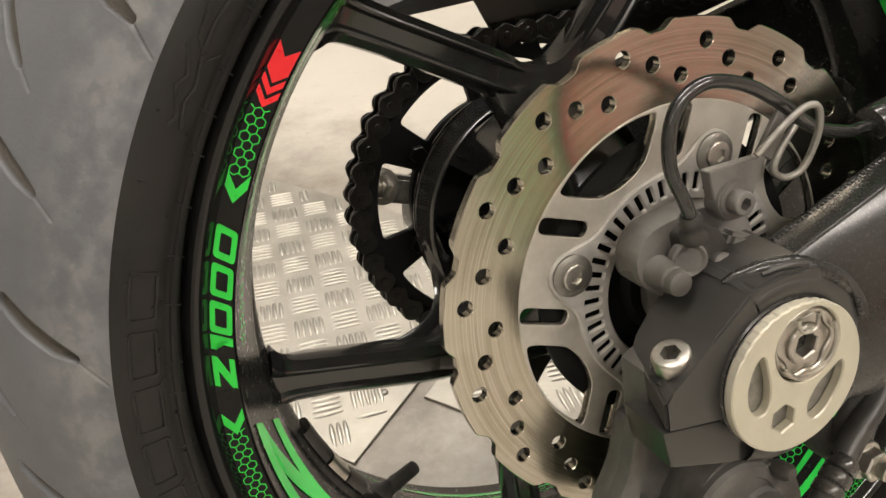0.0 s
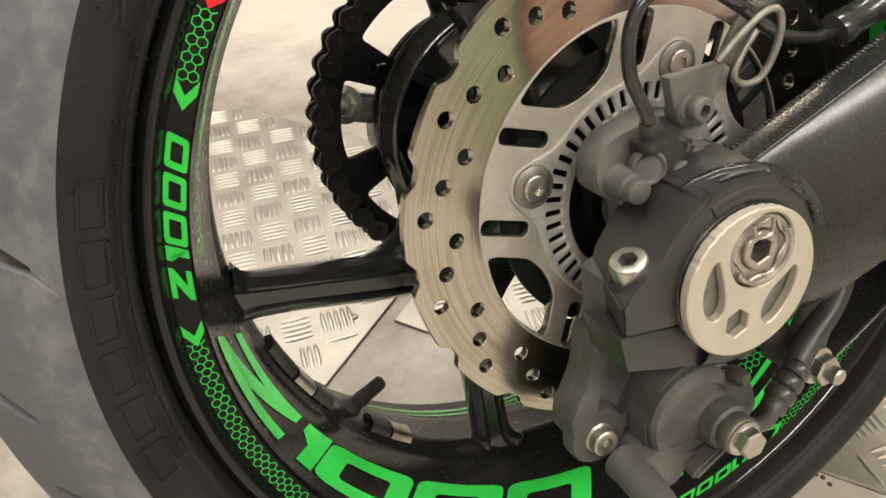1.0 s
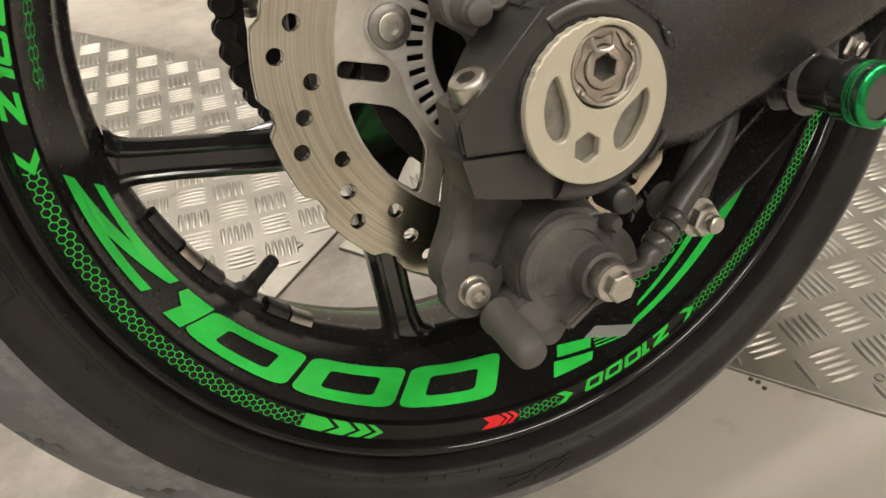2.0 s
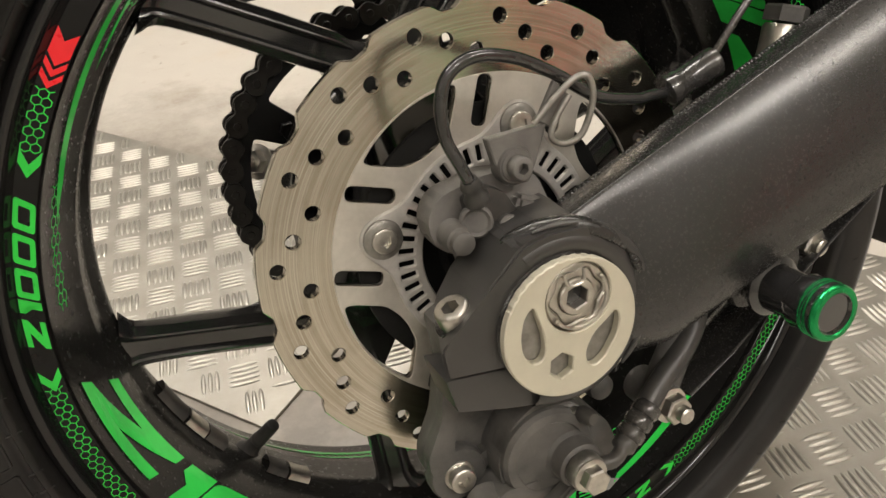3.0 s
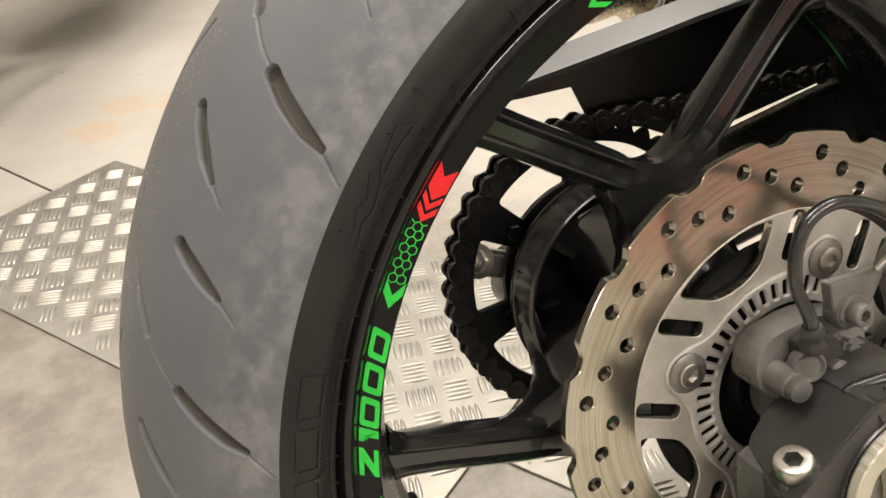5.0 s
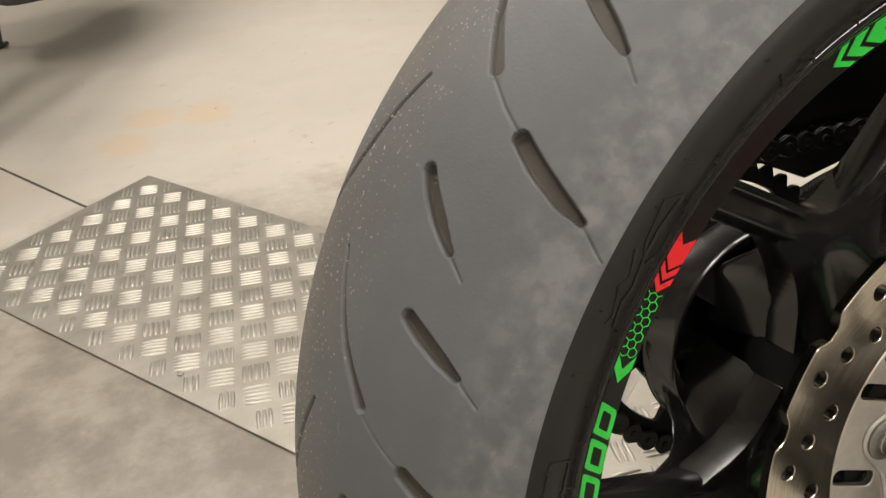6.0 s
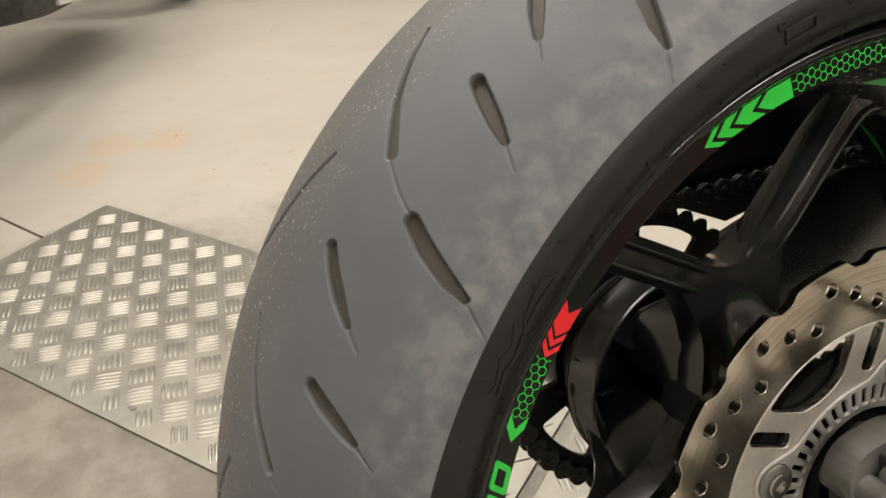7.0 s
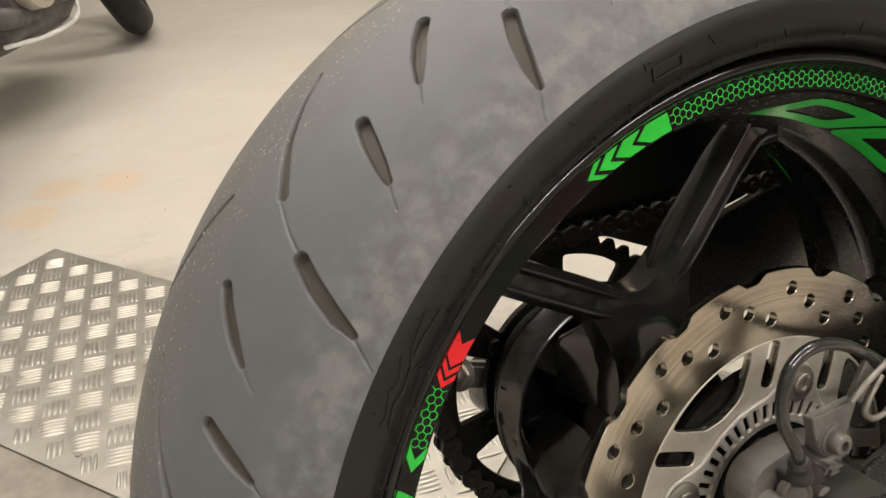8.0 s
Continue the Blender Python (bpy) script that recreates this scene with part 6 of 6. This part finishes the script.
# ---- a second motorcycle parked behind, on its side stand ----
other = tagged(new("parked_motorcycle"), "dark motorcycle parked further back on the concrete floor", "motorcycle")
HEAD = 63.0
other.matrix_world = Matrix.Translation((-0.765, 1.345, 0.002)) @ Matrix.Rotation(radians(HEAD), 4, "Z") @ Matrix.Rotation(radians(-11), 4, "X")


def tyre_round(width, radius, m):
    prof = [(radius - width / 2 + width / 2 * math.cos(radians(p)), width / 2 * math.sin(radians(p))) for p in range(-104, 105, 8)]
    bm = revolve(prof, 72, closed=True)
    bmesh.ops.transform(bm, matrix=m, verts=bm.verts)
    return bm


def cast_rim(name, width, radius, m):
    """A dark wheel: rim, hub and five spokes."""
    bm = revolve([(radius, -width), (radius - 0.018, -width), (radius - 0.028, -width * 0.5), (radius - 0.03, width * 0.5), (radius - 0.018, width), (radius, width)], 60, closed=True)
    bmesh.ops.transform(bm, matrix=m, verts=bm.verts)
    ob = part(name, bm, GLOSS_BLACK, other)
    hub = lathe([(0.03, -0.05), (0.04, -0.03), (0.04, 0.03), (0.03, 0.05)], (0, 0, 0), (0, 1, 0), 24)
    bmesh.ops.transform(hub, matrix=m, verts=hub.verts)
    part("hub", hub, CAST_BLACK, ob)
    for i in range(5):
        bm = block((radius - 0.05, 0.028, 0.026), m @ Matrix.Rotation(2 * math.pi * i / 5, 4, "Y") @ pose((radius - 0.01) / 2 + 0.012, 0, 0), 0.006)
        part("spoke", bm, GLOSS_BLACK, ob)


def skin(rings):
    """Skins oval sections along the bike: rows of (x, half width, low, high)."""
    out = []
    for x, w, lo, hi in rings:
        out.append([Vector((x, w * math.copysign(abs(math.cos(a)) ** 0.7, math.cos(a)), (lo + hi) / 2 + (hi - lo) / 2 * math.copysign(abs(math.sin(a)) ** 0.7, math.sin(a)))) for a in [2 * math.pi * k / 20 for k in range(20)]])
    return loft(out)


BACK = Matrix.Translation((0, 0, 0.31))
FRONT = Matrix.Translation((1.56, -0.055, 0)) @ Matrix.Rotation(radians(22), 4, "Z") @ Matrix.Rotation(radians(-12), 4, "X") @ Matrix.Translation((0, 0, 0.30))
part("rear_tyre", tyre_round(0.18, 0.31, BACK), DUSTY_RUBBER, other, "grey rear tyre")
part("front_tyre", tyre_round(0.11, 0.30, FRONT), SIDEWALL, other, "black front tyre")
cast_rim("rear_rim", 0.075, 0.235, BACK)
cast_rim("front_rim", 0.045, 0.235, FRONT)
part("engine", block((0.46, 0.36, 0.30), pose(0.80, 0, 0.345, 0, -4, 0), 0.05, 3), CAST_BLACK, other, smooth=50)
part("engine_case", rod((0.72, -0.17, 0.33), (0.72, -0.225, 0.33), 0.095, segs=36, bevel=0.012), CARRIER, other, "grey metal engine case")
part("engine_case", rod((0.88, -0.17, 0.30), (0.88, -0.215, 0.30), 0.075, segs=36, bevel=0.012), CARRIER, other)
part("belly_pan", skin([(0.52, 0.10, 0.17, 0.24), (0.62, 0.17, 0.155, 0.30), (0.90, 0.18, 0.155, 0.32), (1.08, 0.13, 0.19, 0.34), (1.16, 0.06, 0.26, 0.34)]), CAST_BLACK, other, "dark belly pan", smooth=60)
part("exhaust_pipe", tube([(1.02, -0.06, 0.40), (1.05, -0.07, 0.27), (0.92, -0.12, 0.225), (0.62, -0.17, 0.24), (0.40, -0.20, 0.28), (0.18, -0.20, 0.36)], 0.024, 14, 8), CAST_BLACK, other, "sooty dark exhaust pipe")
part("belly_trim", tube([(0.58, -0.145, 0.185), (0.75, -0.165, 0.168), (0.94, -0.150, 0.170), (1.08, -0.100, 0.200), (1.15, -0.050, 0.260)], 0.006, 10, 6), WHITE_METAL, other, "white trim line along the belly pan", smooth=60)
part("silencer", rod((0.34, -0.205, 0.29), (-0.06, -0.215, 0.45), 0.052, segs=28, bevel=0.01), DARK_PLASTIC, other)
part("fuel_tank", skin([(0.66, 0.10, 0.70, 0.80), (0.78, 0.17, 0.68, 0.90), (0.98, 0.19, 0.70, 0.96), (1.14, 0.14, 0.74, 0.95), (1.22, 0.07, 0.80, 0.90)]), GLOSS_BLACK, other, smooth=60)
part("seat", skin([(0.02, 0.06, 0.80, 0.86), (0.18, 0.11, 0.76, 0.86), (0.42, 0.13, 0.70, 0.79), (0.66, 0.10, 0.70, 0.79)]), DARK_PLASTIC, other, smooth=60)
part("tail", skin([(-0.16, 0.03, 0.82, 0.86), (0.02, 0.09, 0.72, 0.82), (0.30, 0.11, 0.60, 0.74), (0.58, 0.10, 0.50, 0.72)]), GLOSS_BLACK, other, smooth=60)
for side in (-1, 1):
    part("swingarm", block((0.56, 0.035, 0.07), pose(0.28, side * 0.115, 0.335, 0, -4, 0), 0.01), CAST_BLACK, other)
    part("frame_beam", tube([(1.22, side * 0.05, 0.86), (1.02, side * 0.15, 0.70), (0.66, side * 0.14, 0.52), (0.54, side * 0.11, 0.34)], 0.028, 12, 6), CAST_BLACK, other)
    part("fork_leg", rod((1.27, side * 0.105, 0.95), (1.53, side * 0.105 + 0.03, 0.32), 0.026, segs=20), CAST_BLACK, other)
part("front_mudguard", revolve([(0.318, -0.07), (0.325, 0.0), (0.318, 0.07), (0.324, 0.071), (0.331, 0.0), (0.324, -0.071)], 20, 35, 150, closed=True), DARK_PLASTIC, other, smooth=60).matrix_local = FRONT
part("headlight", skin([(1.24, 0.07, 0.84, 0.98), (1.34, 0.11, 0.78, 1.00), (1.42, 0.07, 0.80, 0.94)]), DARK_PLASTIC, other, smooth=60)
part("handlebar", tube([(1.16, 0.36, 1.00), (1.20, 0.22, 1.03), (1.25, 0.0, 1.02), (1.20, -0.22, 1.03), (1.16, -0.36, 1.00)], 0.012, 10, 6), DARK_PLASTIC, other)
stand = part("side_stand", tube([(0.70, 0.16, 0.28), (0.70, 0.24, 0.16), (0.715, 0.290, 0.068)], 0.012, 10, 4), CAST_BLACK, other)
part("stand_foot", block((0.05, 0.03, 0.008), Matrix.Rotation(radians(11), 4, "X") @ pose(0.715, 0.298, 0.0035), 0.002), CAST_BLACK, stand)


# ---- made-up bottles behind the eye, for the red and green mirrored in the disc ----
def mirrored_stand_in(x, y, slim, material, label):
    """A stand-in shaped as a tall gas bottle: foot ring, body with domed shoulder, neck and valve with its handwheel.
    """
    ob = new("mirrored_stand_in")
    ob.location = (x, y, 0)
    tagged(ob, label, "gas bottle", group="gas bottles")
    part("body", lathe([(0.085 * slim, 0.02), (0.094 * slim, 0.03), (0.095 * slim, 0.06), (0.095 * slim, 1.02), (0.090 * slim, 1.07), (0.070 * slim, 1.115), (0.040 * slim, 1.14), (0.024, 1.15), (0.024, 1.18)], (0, 0, 0), (0, 0, 1), 48), material, ob, smooth=50)
    part("foot_ring", lathe([(0.086 * slim, 0.0), (0.092 * slim, 0.0), (0.092 * slim, 0.035), (0.086 * slim, 0.035)], (0, 0, 0), (0, 0, 1), 48), CAST_BLACK, ob)
    valve = part("valve", lathe([(0.016, 0), (0.016, 0.045), (0.010, 0.05), (0.010, 0.075)], (0, 0, 1.178), (0, 0, 1), 20), EXHAUST, ob, "brass valve")
    part("handwheel", lathe([(0.012, 0), (0.028, 0.002), (0.030, 0.008), (0.028, 0.014), (0.010, 0.016)], (0, 0, 1.25), (0, 0, 1), 28), DARK_PLASTIC, valve)
    part("outlet", rod((0, 0, 1.20), (0, 0.045, 1.20), 0.010), EXHAUST, valve)
    return ob


for x, red, slim in ((0.85, False, 0.85), (1.10, True, 0.64), (1.52, True, 0.5)):
    mirrored_stand_in(x, -2.0, slim, RED_ENAMEL if red else GREEN_ENAMEL, "tall red stand-in for an unseen red thing mirrored in the brake disc" if red else "tall green stand-in for an unseen green thing mirrored in the brake disc")
